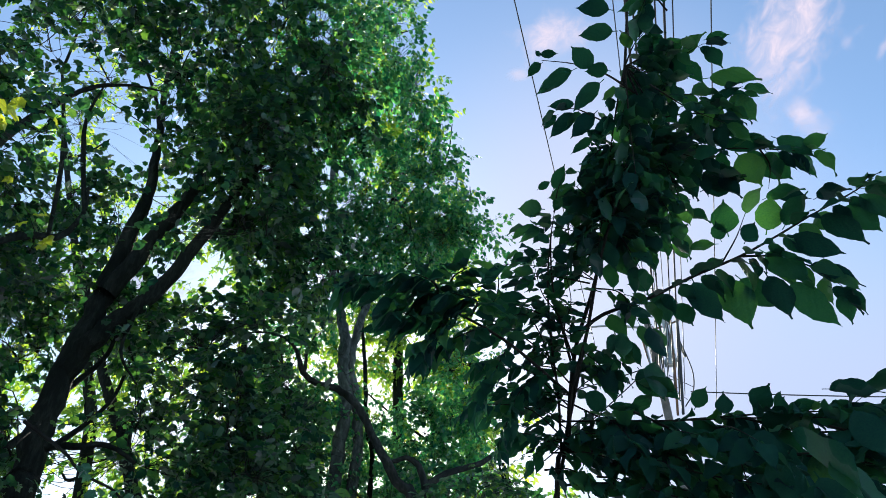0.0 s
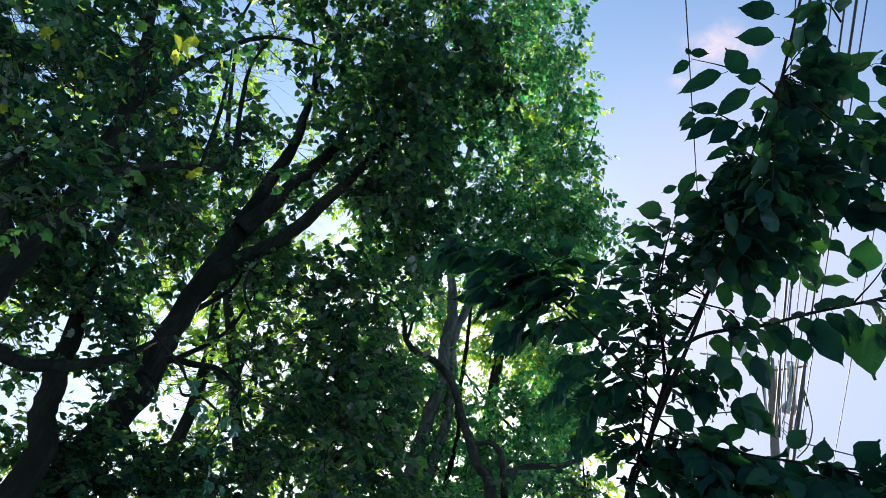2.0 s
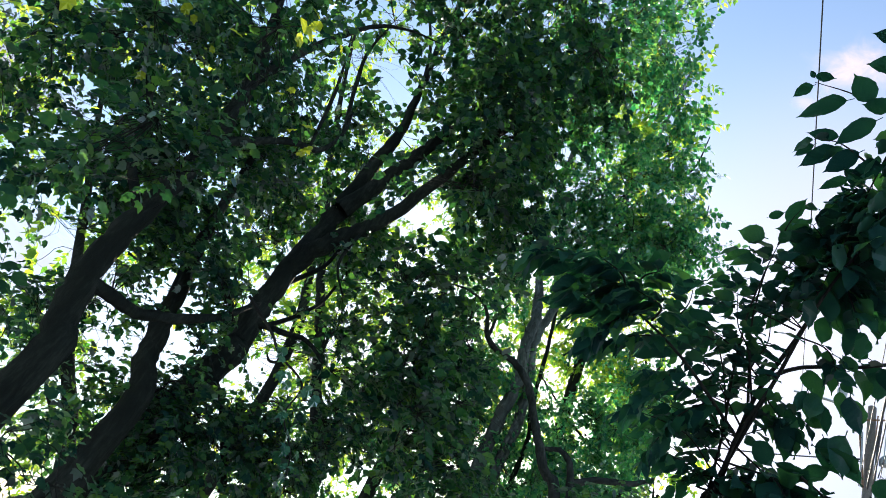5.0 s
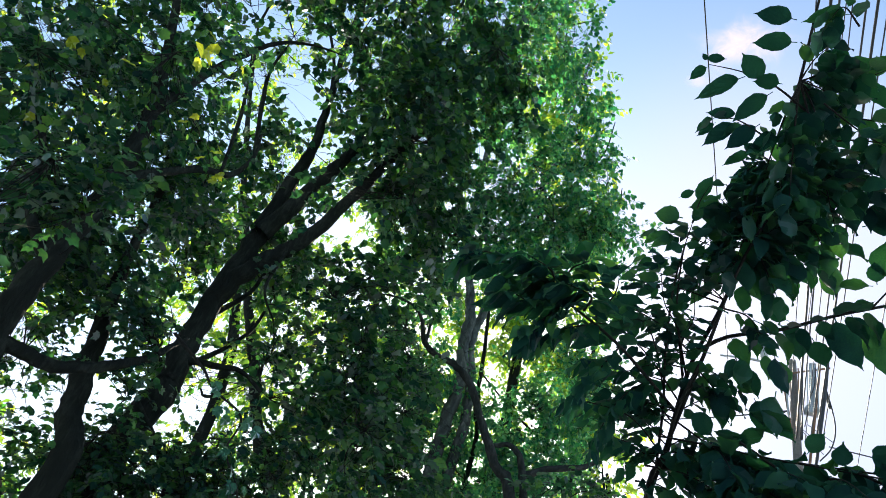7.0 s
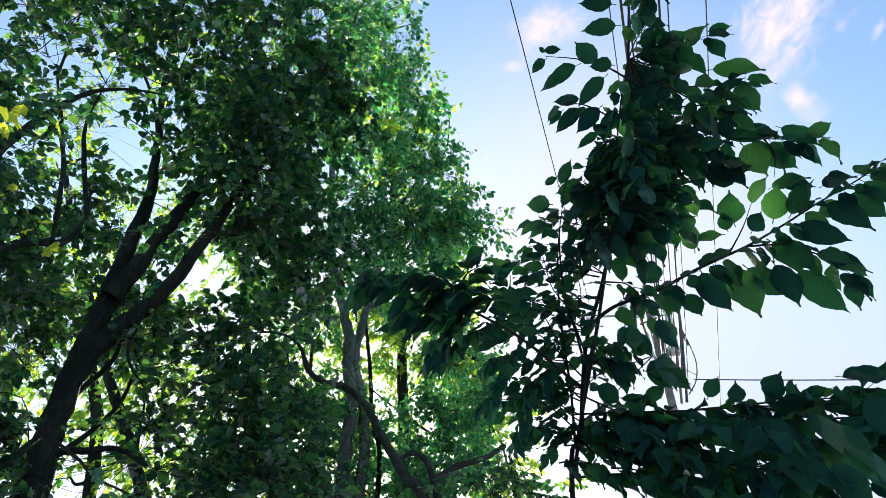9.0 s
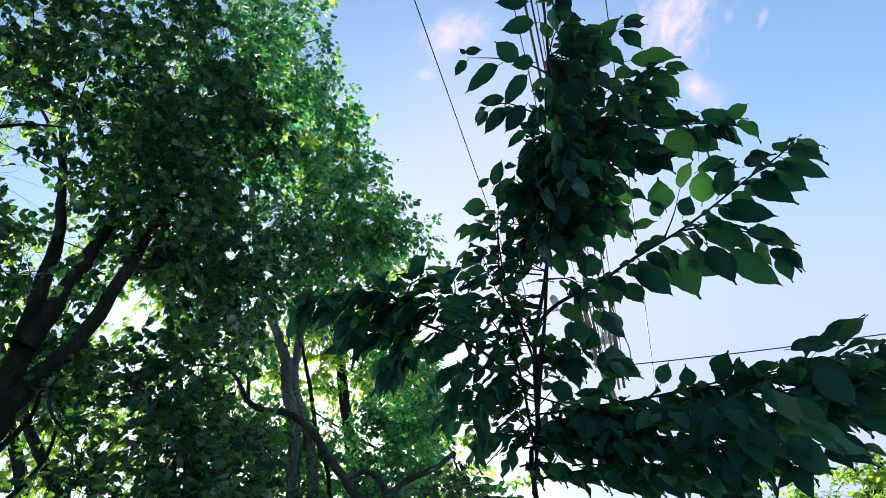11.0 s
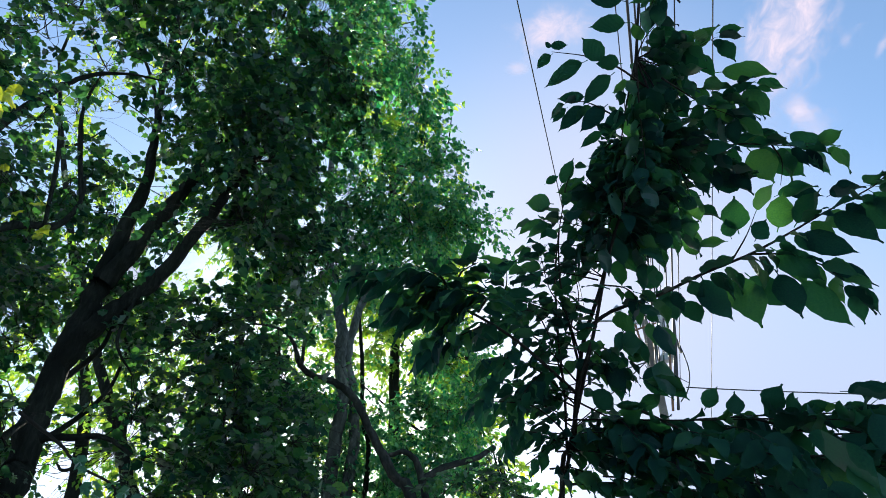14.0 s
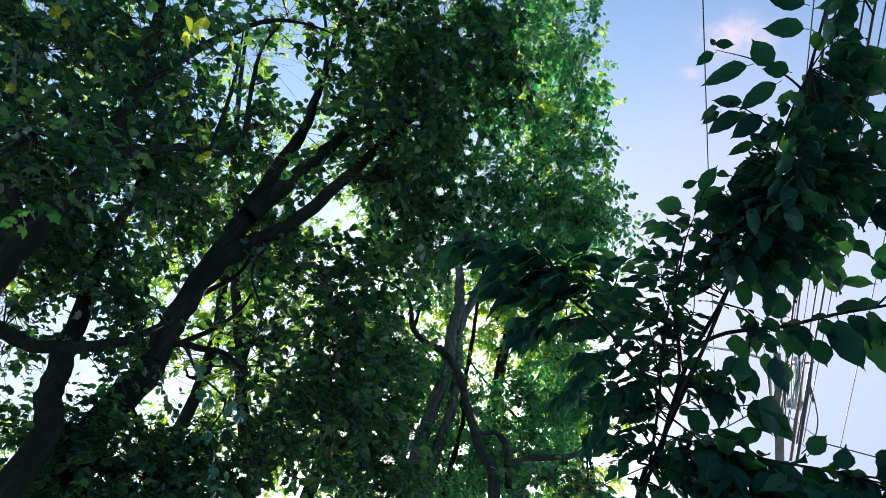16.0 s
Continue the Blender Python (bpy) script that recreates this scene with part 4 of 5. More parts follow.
far_tree([(-0.86, 12.47, 6.20), (-0.93, 12.47, 9.02), (-1.16, 12.55, 12.87), (-1.53, 12.71, 17.38), (-1.93, 12.86, 21.64)], [0.16, 0.14, 0.11, 0.07, 0.03],
    [(-7.6, 57, 19.0, 4.0, 5, 1.5, 170), (-5.0, 50.5, 17.0, 3.2, 5, 1.0, 150), (-1.2, 44, 16.0, 2.8, 3.2, 0.8, 80), (0.8, 41, 15.5, 2.2, 2.2, 0.6, 50), (-12, 47, 17.0, 5, 6, 1.0, 130)], 21, "tall airy tree with sunlit yellow-green foliage", 0.16)
far_tree([(0.53, 13.99, 6.76), (0.65, 13.99, 9.05), (0.64, 14.19, 11.33)], [0.14, 0.11, 0.05],
    [(-4, 33, 14.5, 6, 5, 1.0, 170), (-0.5, 26, 14.5, 5, 6, 1.0, 170), (-10, 30, 14.0, 5, 5, 1.0, 130), (0, 36, 14.5, 3.5, 3, 0.8, 80), (-7, 22, 14.5, 5, 5, 1.0, 200)], 22, "tall tree with sunlit yellow-green foliage")
far_tree([(-4.01, 13.41, 6.55), (-4.52, 13.25, 10.07), (-5.39, 13.25, 15.60), (-6.66, 12.99, 21.85)], [0.18, 0.14, 0.09, 0.04],
    [(-19, 30, 15.0, 7, 7, 1.0, 210), (-22, 42, 17.0, 6, 7, 1.2, 220), (-27, 53, 20.0, 6, 6, 1.5, 150), (-15, 20, 14.0, 8, 5, 1.0, 150)], 23, "tall tree with sunlit yellow-green foliage")
far_tree([(-6.08, 11.49, 5.84), (-6.77, 11.10, 8.69), (-8.04, 10.47, 12.14), (-9.16, 9.92, 15.62)], [0.16, 0.13, 0.08, 0.04],
    [(-33, 30, 15.0, 7, 7, 1.0, 200), (-36, 43, 18.0, 6, 5, 1.2, 60), (-44, 53, 20.0, 6, 6, 1.5, 140), (-30, 20, 14.0, 7, 5, 1.0, 80)], 24, "tall tree with sunlit yellow-green foliage")
far_tree([(-7.14, 9.58, 2.54), (-8.09, 8.78, 4.29), (-9.29, 7.82, 6.72), (-10.12, 7.07, 8.62)], [0.16, 0.13, 0.08, 0.04],
    [(-48, 22, 13.0, 7, 6, 1.0, 100), (-54, 35, 13.5, 8, 8, 1.2, 150), (-44, 12, 12.5, 6, 4, 1.0, 70), (-60, 25, 12.5, 5, 7, 1.0, 80)], 25, "tall tree with sunlit yellow-green foliage")
far_tree([(-3.48, 9.33, 3.74), (-3.94, 9.15, 4.70), (-4.44, 8.91, 5.75), (-5.04, 8.59, 6.99), (-5.68, 8.42, 8.46)], [0.14, 0.12, 0.11, 0.09, 0.04],
    [(-31, 31, 11.6, 4, 4, 0.6, 40), (-26, 26, 11.0, 4, 4, 0.6, 40), (-33, 38, 12.5, 4, 4, 0.6, 40)], 28, "dark straight trunk standing behind the leaning trees", 0.11)


# the edge of a wood further back
def wood_tree(az, dist, el, waz, wel, n, seed):
    x, y, z = heading(az, el, dist)
    top = heading(az, el + wel * 0.7, dist)[2]
    far_tree([(x, y, 0.5), (x + 0.1, y, z * 0.6), (x - 0.1, y + 0.1, z), (x, y, top)], [0.2, 0.17, 0.12, 0.04], [(az, el, dist, waz, wel, 1.6, n)], seed, "full-crowned tree at the wood's edge, lit through by sun", 0.15)


for k, (az, dist, el, waz, wel, n) in enumerate(((-64, 16, 20, 9, 14, 160), (-53, 18, 7, 8, 6, 110), (-43, 17, 6, 7, 5, 90), (-34, 19, 7, 8, 6, 120), (-25, 18, 13, 8, 9, 200), (-16.5, 20, 14, 8, 9, 220), (-8.5, 19, 15, 7, 10, 300), (-0.5, 20, 13, 6, 9, 170))):
    wood_tree(az, dist, el, waz, wel, n, 300 + k)
# beyond the pole
far_tree([(8.07, 12.65, 4.11), (8.47, 12.38, 4.95), (8.77, 12.17, 5.56)], [0.14, 0.11, 0.05],
    [(36, 12.5, 15.0, 5, 3, 0.8, 110), (30, 12, 15.0, 4, 2.5, 0.8, 60)], 26, "low tree with sunlit yellow-green foliage")
far_tree([(1.31, 12.43, 5.12), (1.24, 12.44, 6.19), (1.13, 12.55, 6.87)], [0.10, 0.08, 0.04],
    [(5.5, 20, 13.5, 3.5, 3, 0.5, 50), (4.5, 24, 13.5, 2.5, 2, 0.4, 25)], 27, "slim tall tree with a pale trunk")

# ---- the young tree close by, with large ovate leaves ----
SP = (0.34, 2.05, 2.35)
SF = (SP[0] - 0.10, SP[1] + 0.45, -0.05)
sapling = tree("young_tree", SF, "slender young tree with large dark green ovate leaves", "young tree")
STEM = [SF, (SP[0] - 0.03, SP[1] + 0.2, 1.2), SP, (0.37, 1.96, 2.46), (0.38, 1.86, 2.59), (0.40, 1.77, 2.71), (0.45, 1.66, 2.84), (0.50, 1.56, 3.00), (0.54, 1.42, 3.20), (0.57, 1.29, 3.43), (0.59, 1.18, 3.63), (0.63, 0.96, 4.03)]
limbs(sapling, "stem", STEM, [0.022, 0.016, 0.0085, 0.0075, 0.0068, 0.0062, 0.0058, 0.0055, 0.005, 0.0045, 0.004, 0.003], M_TWIG, 10, 0.08)
limbs(sapling, "stem", [(0.36, 1.95, 2.47), (0.39, 1.83, 2.59), (0.43, 1.71, 2.74), (0.46, 1.61, 2.87), (0.51, 1.52, 3.01), (0.59, 1.41, 3.14)], [0.006, 0.0055, 0.005, 0.0045, 0.004, 0.002], M_TWIG, 8, 0.06)

LEAF_MESHES = []
for k, (w, dr, fo, tw, nb) in enumerate(((0.245, 0.16, 0.10, 0.4, 0), (0.27, 0.26, 0.06, -0.5, 1), (0.225, 0.10, 0.16, 0.2, 0), (0.255, 0.34, 0.12, -0.2, 1), (0.19, 0.34, 0.10, 0.6, 1))):
    v, f = ovate_leaf(w, dr, fo, tw, nb)
    me = bpy.data.meshes.new("leaf")
    me.from_pydata([tuple(p) for p in v], [], f)
    me.polygons.foreach_set("use_smooth", np.ones(len(me.polygons), dtype=bool))
    me.materials.append(M_SAPLEAF)
    LEAF_MESHES.append(me)
OV, OF_ = ovate_leaf(0.25, 0.2, 0.1, 0.2, 1)
OF4 = np.array([q for q in OF_])
leaf_count = [0]
spare_v, spare_f = [], []


def put_leaf(at, along, normal, size, r, slim=False, broad=1.0):
    """One leaf: a part of its own up to 300 of them, the rest joined."""
    R = frames_of(np.array([along], float), np.array([normal], float))[0]
    if leaf_count[0] < 300:
        ob = new("leaf", LEAF_MESHES[4 if slim else int(r.integers(0, 4))])
        ob.parent = sapling
        m = Matrix([list(row) for row in R]).to_4x4()
        ob.matrix_basis = Matrix.Translation(Vector(at) - Vector(SF)) @ m @ Matrix.Diagonal((size * broad, size, size, 1))
    else:
        v = np.array(at) - np.array(SF) + ((OV * (0.75, 1, 1)) if slim else OV * (broad, 1, 1)) @ R.T * size
        spare_f.append(OF4 + leaf_base[0])
        leaf_base[0] += len(v)
        spare_v.append(v)
    leaf_count[0] += 1


leaf_base = [0]


def spray(points, radius, n, size, seed, start=0.25, droop=0.35, tip=True, tilt=0.35, slim=False):
    """A twig with alternate leaves along it."""
    r = np.random.default_rng(seed)
    pts = spline([(*p, radius * (1 - 0.75 * i / (len(points) - 1))) for i, p in enumerate(points)], 8)
    limbs(sapling, "branch", [tuple(p[:3]) for p in pts[::2]] , [p[3] for p in pts[::2]], M_TWIG, 6, 0.05)
    xyz = pts[:, :3]
    for k in range(n):
        u = start + (1 - start) * (k + 0.5 * r.random()) / n
        i = min(int(u * (len(xyz) - 1)), len(xyz) - 2)
        at = xyz[i] + (xyz[i + 1] - xyz[i]) * (u * (len(xyz) - 1) - i)
        t = xyz[min(i + 2, len(xyz) - 1)] - xyz[max(i - 1, 0)]
        t = t / (np.linalg.norm(t) + 1e-9)
        side = np.cross(t, (0, 0, 1.0))
        side = side / (np.linalg.norm(side) + 1e-6)
        sgn = 1 if k % 2 else -1
        d = t * (0.45 + 0.3 * r.random()) + side * sgn * (0.75 + 0.3 * r.random()) + np.array((0, 0, -droop)) * (0.3 + 1.2 * r.random()) + r.normal(0, 0.15, 3)
        nrm = np.array((0, 0, 1.0)) + r.normal(0, tilt, 3)
        put_leaf(at, d, nrm, 0.84 * size * (0.75 + 0.5 * r.random()), r, slim)
    if tip:
        put_leaf(xyz[-1], xyz[-1] - xyz[-4] + (0, 0, -0.02), (0, 0, 1.0), size * 0.95, r, slim)


# single leaves that stand out at the edges of the crown
def lone_leaf(base, tip, slim=False, stout=0.5):
    r = np.random.default_rng(int(abs(base[0] * 7919 + base[2] * 104729)) + 5)
    d = np.array(tip) - np.array(base)
    nrm = np.array((0, 0.45, 0.9)) + r.normal(0, 0.2, 3)
    put_leaf(np.array(base) - 0.06 * d, d, nrm, float(np.linalg.norm(d)) * 1.09, r, slim, min(stout, 0.8) / 0.50)


# leaves of the long branch over the street
lone_leaf((0.928, 1.560, 3.045), (0.959, 1.489, 3.098), False, 0.74)
lone_leaf((0.983, 1.576, 2.987), (0.997, 1.500, 3.059), False, 0.71)
lone_leaf((1.024, 1.550, 2.984), (1.070, 1.462, 3.042), False, 0.66)
lone_leaf((1.096, 1.463, 3.021), (1.155, 1.404, 3.030), False, 0.71)
lone_leaf((1.179, 1.405, 3.008), (1.250, 1.358, 2.988), False, 0.37)
lone_leaf((1.182, 1.413, 2.997), (1.277, 1.417, 2.899), False, 0.34)
lone_leaf((1.163, 1.464, 2.995), (1.246, 1.468, 2.911), False, 0.53)
lone_leaf((1.101, 1.492, 2.984), (1.210, 1.484, 2.892), False, 0.40)
lone_leaf((1.029, 1.563, 2.965), (1.154, 1.544, 2.876), False, 0.47)
lone_leaf((0.972, 1.616, 2.948), (1.084, 1.618, 2.849), False, 0.46)
lone_leaf((1.076, 1.598, 2.882), (1.196, 1.572, 2.796), False, 0.37)
lone_leaf((1.034, 1.642, 2.863), (1.130, 1.678, 2.716), False, 0.45)
lone_leaf((1.128, 1.614, 2.811), (1.203, 1.606, 2.742), False, 0.45)
lone_leaf((1.143, 1.621, 2.786), (1.181, 1.641, 2.715), False, 0.50)
lone_leaf((0.980, 1.655, 2.892), (1.042, 1.699, 2.776), False, 0.51)
lone_leaf((0.924, 1.717, 2.928), (1.020, 1.735, 2.824), False, 0.55)
lone_leaf((0.865, 1.704, 2.917), (0.950, 1.750, 2.784), False, 0.54)
lone_leaf((0.835, 1.740, 2.962), (0.913, 1.778, 2.852), False, 0.43)
lone_leaf((0.773, 1.703, 2.909), (0.834, 1.759, 2.787), False, 0.57)
lone_leaf((0.743, 1.790, 2.882), (0.785, 1.815, 2.817), False, 0.69)
lone_leaf((0.886, 1.616, 3.012), (0.861, 1.558, 3.091), False, 0.67)
lone_leaf((0.867, 1.633, 3.003), (0.854, 1.600, 3.050), False, 0.91)
lone_leaf((0.775, 1.701, 2.980), (0.755, 1.644, 3.061), False, 0.75)
lone_leaf((0.778, 1.678, 3.007), (0.852, 1.642, 3.003), False, 0.55)
lone_leaf((0.928, 1.616, 2.980), (0.952, 1.569, 3.018), False, 0.86)
lone_leaf((0.716, 1.803, 2.881), (0.665, 1.795, 2.921), False, 0.66)
lone_leaf((0.674, 1.785, 2.931), (0.607, 1.790, 2.959), False, 0.64)
lone_leaf((0.697, 1.791, 2.909), (0.713, 1.834, 2.837), False, 0.72)
lone_leaf((0.634, 1.825, 2.897), (0.577, 1.862, 2.873), False, 0.67)
# leaves of the twig above it
lone_leaf((0.975, 1.510, 3.065), (1.055, 1.447, 3.070), False, 0.41)
lone_leaf((1.001, 1.504, 3.084), (1.089, 1.480, 3.041), False, 0.45)
lone_leaf((0.901, 1.435, 3.187), (0.973, 1.471, 3.106), False, 0.67)
lone_leaf((0.965, 1.430, 3.181), (1.042, 1.459, 3.100), False, 0.65)
lone_leaf((0.850, 1.433, 3.220), (0.997, 1.368, 3.185), False, 0.34)
lone_leaf((0.991, 1.370, 3.187), (1.090, 1.365, 3.120), False, 0.38)
lone_leaf((1.035, 1.392, 3.137), (1.067, 1.410, 3.096), False, 0.68)
lone_leaf((0.794, 1.536, 3.154), (0.918, 1.478, 3.136), False, 0.62)
# leaves of the upper twigs
lone_leaf((0.809, 1.291, 3.369), (0.940, 1.245, 3.333), False, 0.34)
lone_leaf((0.819, 1.344, 3.324), (0.901, 1.291, 3.321), False, 0.30)
lone_leaf((0.911, 1.297, 3.311), (0.951, 1.296, 3.289), False, 0.43)
lone_leaf((0.874, 1.313, 3.319), (0.948, 1.348, 3.249), False, 0.57)
lone_leaf((0.862, 1.377, 3.274), (0.922, 1.387, 3.231), False, 0.68)
lone_leaf((0.810, 1.353, 3.362), (0.869, 1.416, 3.280), False, 0.56)
lone_leaf((0.795, 1.201, 3.439), (0.855, 1.175, 3.427), False, 0.50)
lone_leaf((0.796, 1.219, 3.426), (0.854, 1.242, 3.382), False, 0.54)
lone_leaf((0.740, 1.253, 3.428), (0.775, 1.183, 3.459), False, 0.52)
lone_leaf((0.661, 1.281, 3.441), (0.739, 1.214, 3.455), False, 0.68)
lone_leaf((0.747, 1.569, 3.158), (0.772, 1.615, 3.097), False, 0.59)
lone_leaf((0.682, 1.646, 3.109), (0.774, 1.667, 3.036), False, 0.55)
lone_leaf((0.817, 1.550, 3.140), (0.912, 1.487, 3.146), False, 0.63)
# leaves on the open side
lone_leaf((0.508, 1.145, 3.398), (0.410, 1.161, 3.415), False, 0.49)
lone_leaf((0.493, 1.097, 3.432), (0.400, 1.096, 3.458), False, 0.51)
lone_leaf((0.453, 1.240, 3.349), (0.390, 1.199, 3.395), False, 0.70)
lone_leaf((0.499, 1.240, 3.336), (0.433, 1.246, 3.351), False, 0.75)
lone_leaf((0.399, 1.249, 3.358), (0.289, 1.308, 3.339), False, 0.36)
lone_leaf((0.302, 1.244, 3.384), (0.258, 1.277, 3.368), False, 0.65)
lone_leaf((0.292, 1.226, 3.398), (0.343, 1.218, 3.393), False, 0.50)
lone_leaf((0.297, 1.230, 3.394), (0.281, 1.217, 3.406), False, 0.64)
lone_leaf((0.479, 1.266, 3.323), (0.396, 1.339, 3.290), False, 0.43)
lone_leaf((0.407, 1.330, 3.295), (0.328, 1.343, 3.303), False, 0.45)
lone_leaf((0.411, 1.349, 3.278), (0.330, 1.408, 3.249), False, 0.44)
lone_leaf((0.353, 1.362, 3.283), (0.311, 1.396, 3.263), False, 0.44)
lone_leaf((0.466, 1.340, 3.269), (0.394, 1.403, 3.237), False, 0.50)
lone_leaf((0.526, 1.349, 3.242), (0.464, 1.389, 3.229), False, 0.63)
lone_leaf((0.464, 1.400, 3.219), (0.397, 1.438, 3.205), False, 0.39)
lone_leaf((0.343, 1.535, 3.126), (0.376, 1.477, 3.175), False, 0.51)
lone_leaf((0.294, 1.471, 2.986), (0.225, 1.475, 2.997), False, 0.79)
lone_leaf((0.296, 1.539, 3.134), (0.334, 1.517, 3.147), False, 0.54)
lone_leaf((0.283, 1.515, 2.940), (0.213, 1.519, 2.950), False, 0.60)
lone_leaf((0.292, 1.509, 2.944), (0.225, 1.533, 2.932), False, 0.46)
# large leaves of the low branch
lone_leaf((0.776, 1.563, 2.387), (0.793, 1.526, 2.442), False, 1.28)
lone_leaf((0.829, 1.540, 2.373), (0.894, 1.495, 2.383), False, 0.45)
lone_leaf((0.886, 1.514, 2.354), (0.967, 1.452, 2.369), False, 0.30)
lone_leaf((0.895, 1.458, 2.326), (0.999, 1.402, 2.289), False, 0.41)
lone_leaf((0.957, 1.383, 2.311), (1.024, 1.318, 2.334), False, 0.23)
lone_leaf((1.016, 1.351, 2.281), (1.046, 1.329, 2.275), False, 0.69)
lone_leaf((0.989, 1.358, 2.254), (1.037, 1.342, 2.203), False, 0.53)
lone_leaf((0.910, 1.412, 2.264), (0.984, 1.401, 2.161), False, 0.55)
lone_leaf((0.983, 1.413, 2.262), (1.032, 1.404, 2.193), False, 0.59)
lone_leaf((0.834, 1.493, 2.247), (0.925, 1.446, 2.220), False, 0.53)
lone_leaf((0.642, 1.612, 2.420), (0.669, 1.579, 2.461), False, 1.14)
lone_leaf((0.715, 1.591, 2.393), (0.697, 1.577, 2.439), False, 1.12)
lone_leaf((0.777, 1.575, 2.360), (0.852, 1.525, 2.374), False, 0.64)
lone_leaf((0.860, 1.422, 2.165), (0.927, 1.408, 2.075), False, 0.53)
lone_leaf((0.803, 1.450, 2.185), (0.847, 1.459, 2.081), False, 0.56)
lone_leaf((0.752, 1.510, 2.261), (0.791, 1.533, 2.143), False, 0.55)
lone_leaf((0.691, 1.296, 2.220), (0.796, 1.235, 2.094), False, 0.34)
lone_leaf((0.759, 1.230, 2.269), (0.820, 1.155, 2.229), False, 0.42)
lone_leaf((0.795, 1.226, 2.229), (0.811, 1.213, 2.120), False, 0.50)
lone_leaf((0.753, 1.285, 2.164), (0.792, 1.261, 2.027), False, 0.45)
# leaves round the stem
lone_leaf((0.455, 1.795, 2.649), (0.512, 1.818, 2.575), False, 0.54)
lone_leaf((0.477, 1.769, 2.683), (0.500, 1.792, 2.632), False, 0.51)
lone_leaf((0.510, 1.731, 2.728), (0.550, 1.765, 2.650), False, 0.55)
lone_leaf((0.605, 1.698, 2.726), (0.640, 1.727, 2.656), False, 0.62)
lone_leaf((0.570, 1.769, 2.630), (0.606, 1.786, 2.575), False, 0.69)
lone_leaf((0.615, 1.780, 2.580), (0.676, 1.774, 2.545), False, 0.47)
lone_leaf((0.622, 1.774, 2.586), (0.657, 1.760, 2.587), False, 0.69)
lone_leaf((0.504, 1.843, 2.531), (0.571, 1.826, 2.522), False, 0.49)
lone_leaf((0.667, 1.769, 2.549), (0.565, 1.746, 2.593), False, 0.50)
lone_leaf((0.615, 1.736, 2.641), (0.602, 1.769, 2.527), False, 0.55)
lone_leaf((0.457, 1.779, 2.654), (0.500, 1.787, 2.555), False, 0.50)
lone_leaf((0.518, 1.717, 2.725), (0.536, 1.730, 2.637), False, 0.50)
lone_leaf((0.599, 1.686, 2.730), (0.627, 1.705, 2.625), False, 0.50)
lone_leaf((0.416, 1.827, 2.586), (0.471, 1.816, 2.515), False, 0.60)
lone_leaf((0.544, 1.832, 2.511), (0.592, 1.761, 2.548), False, 0.50)
# smaller and inner leaves
lone_leaf((0.54, 1.74, 2.71), (0.58, 1.78, 2.65))
lone_leaf((0.51, 1.73, 2.73), (0.49, 1.76, 2.67))
lone_leaf((0.47, 1.81, 2.63), (0.52, 1.84, 2.57))
lone_leaf((0.56, 1.80, 2.61), (0.63, 1.81, 2.56))
lone_leaf((0.91, 1.47, 2.34), (1.02, 1.45, 2.32))
lone_leaf((0.97, 1.47, 2.31), (1.04, 1.48, 2.24))
lone_leaf((0.57, 1.85, 2.52), (0.48, 1.81, 2.54))
lone_leaf((0.09, 1.36, 2.63), (0.15, 1.35, 2.67), True)
lone_leaf((0.02, 1.30, 2.62), (0.07, 1.23, 2.65), True)
lone_leaf((-0.03, 1.29, 2.58), (-0.05, 1.23, 2.61), True)
lone_leaf((-0.12, 1.26, 2.56), (-0.19, 1.24, 2.56), True)
lone_leaf((-0.13, 1.27, 2.54), (-0.20, 1.26, 2.51), True)
lone_leaf((-0.11, 1.27, 2.52), (-0.17, 1.27, 2.47), True)
lone_leaf((0.43, 1.81, 2.64), (0.36, 1.78, 2.66))
lone_leaf((0.18, 1.57, 2.74), (0.10, 1.52, 2.67), True)
lone_leaf((0.95, 1.43, 2.35), (1.04, 1.35, 2.40))
lone_leaf((0.61, 1.68, 2.79), (0.56, 1.64, 2.81))
lone_leaf((0.88, 1.50, 2.35), (0.80, 1.49, 2.29))
lone_leaf((0.90, 1.48, 2.33), (0.99, 1.46, 2.28))
lone_leaf((0.93, 1.48, 2.30), (0.96, 1.49, 2.21))
lone_leaf((0.87, 1.49, 2.31), (0.89, 1.51, 2.22))
lone_leaf((0.94, 1.42, 2.33), (1.00, 1.42, 2.27))
lone_leaf((0.89, 1.48, 2.26), (0.97, 1.50, 2.18))
lone_leaf((0.84, 1.51, 2.26), (0.90, 1.54, 2.17))
lone_leaf((0.98, 1.44, 2.28), (1.05, 1.42, 2.24))
lone_leaf((0.99, 1.39, 2.34), (1.03, 1.31, 2.37))
# long side branch reaching out over the street
spray([(0.41, 1.77, 2.75), (0.49, 1.74, 2.80), (0.63, 1.71, 2.84), (0.76, 1.67, 2.89), (0.90, 1.62, 2.93), (1.00, 1.56, 2.96), (1.09, 1.50, 2.99), (1.18, 1.41, 3.00), (1.21, 1.37, 3.01)], 0.0065, 34, 0.118, 31, 0.12, 0.55)
spray([(0.90, 1.62, 2.93), (1.00, 1.62, 2.93), (1.08, 1.60, 2.88), (1.15, 1.60, 2.81)], 0.004, 8, 0.115, 32, 0.1, 0.6)
spray([(0.85, 1.64, 2.92), (0.90, 1.60, 2.99), (0.93, 1.56, 3.05)], 0.003, 0, 0.090, 33, 0.2, 0.2, tip=False)
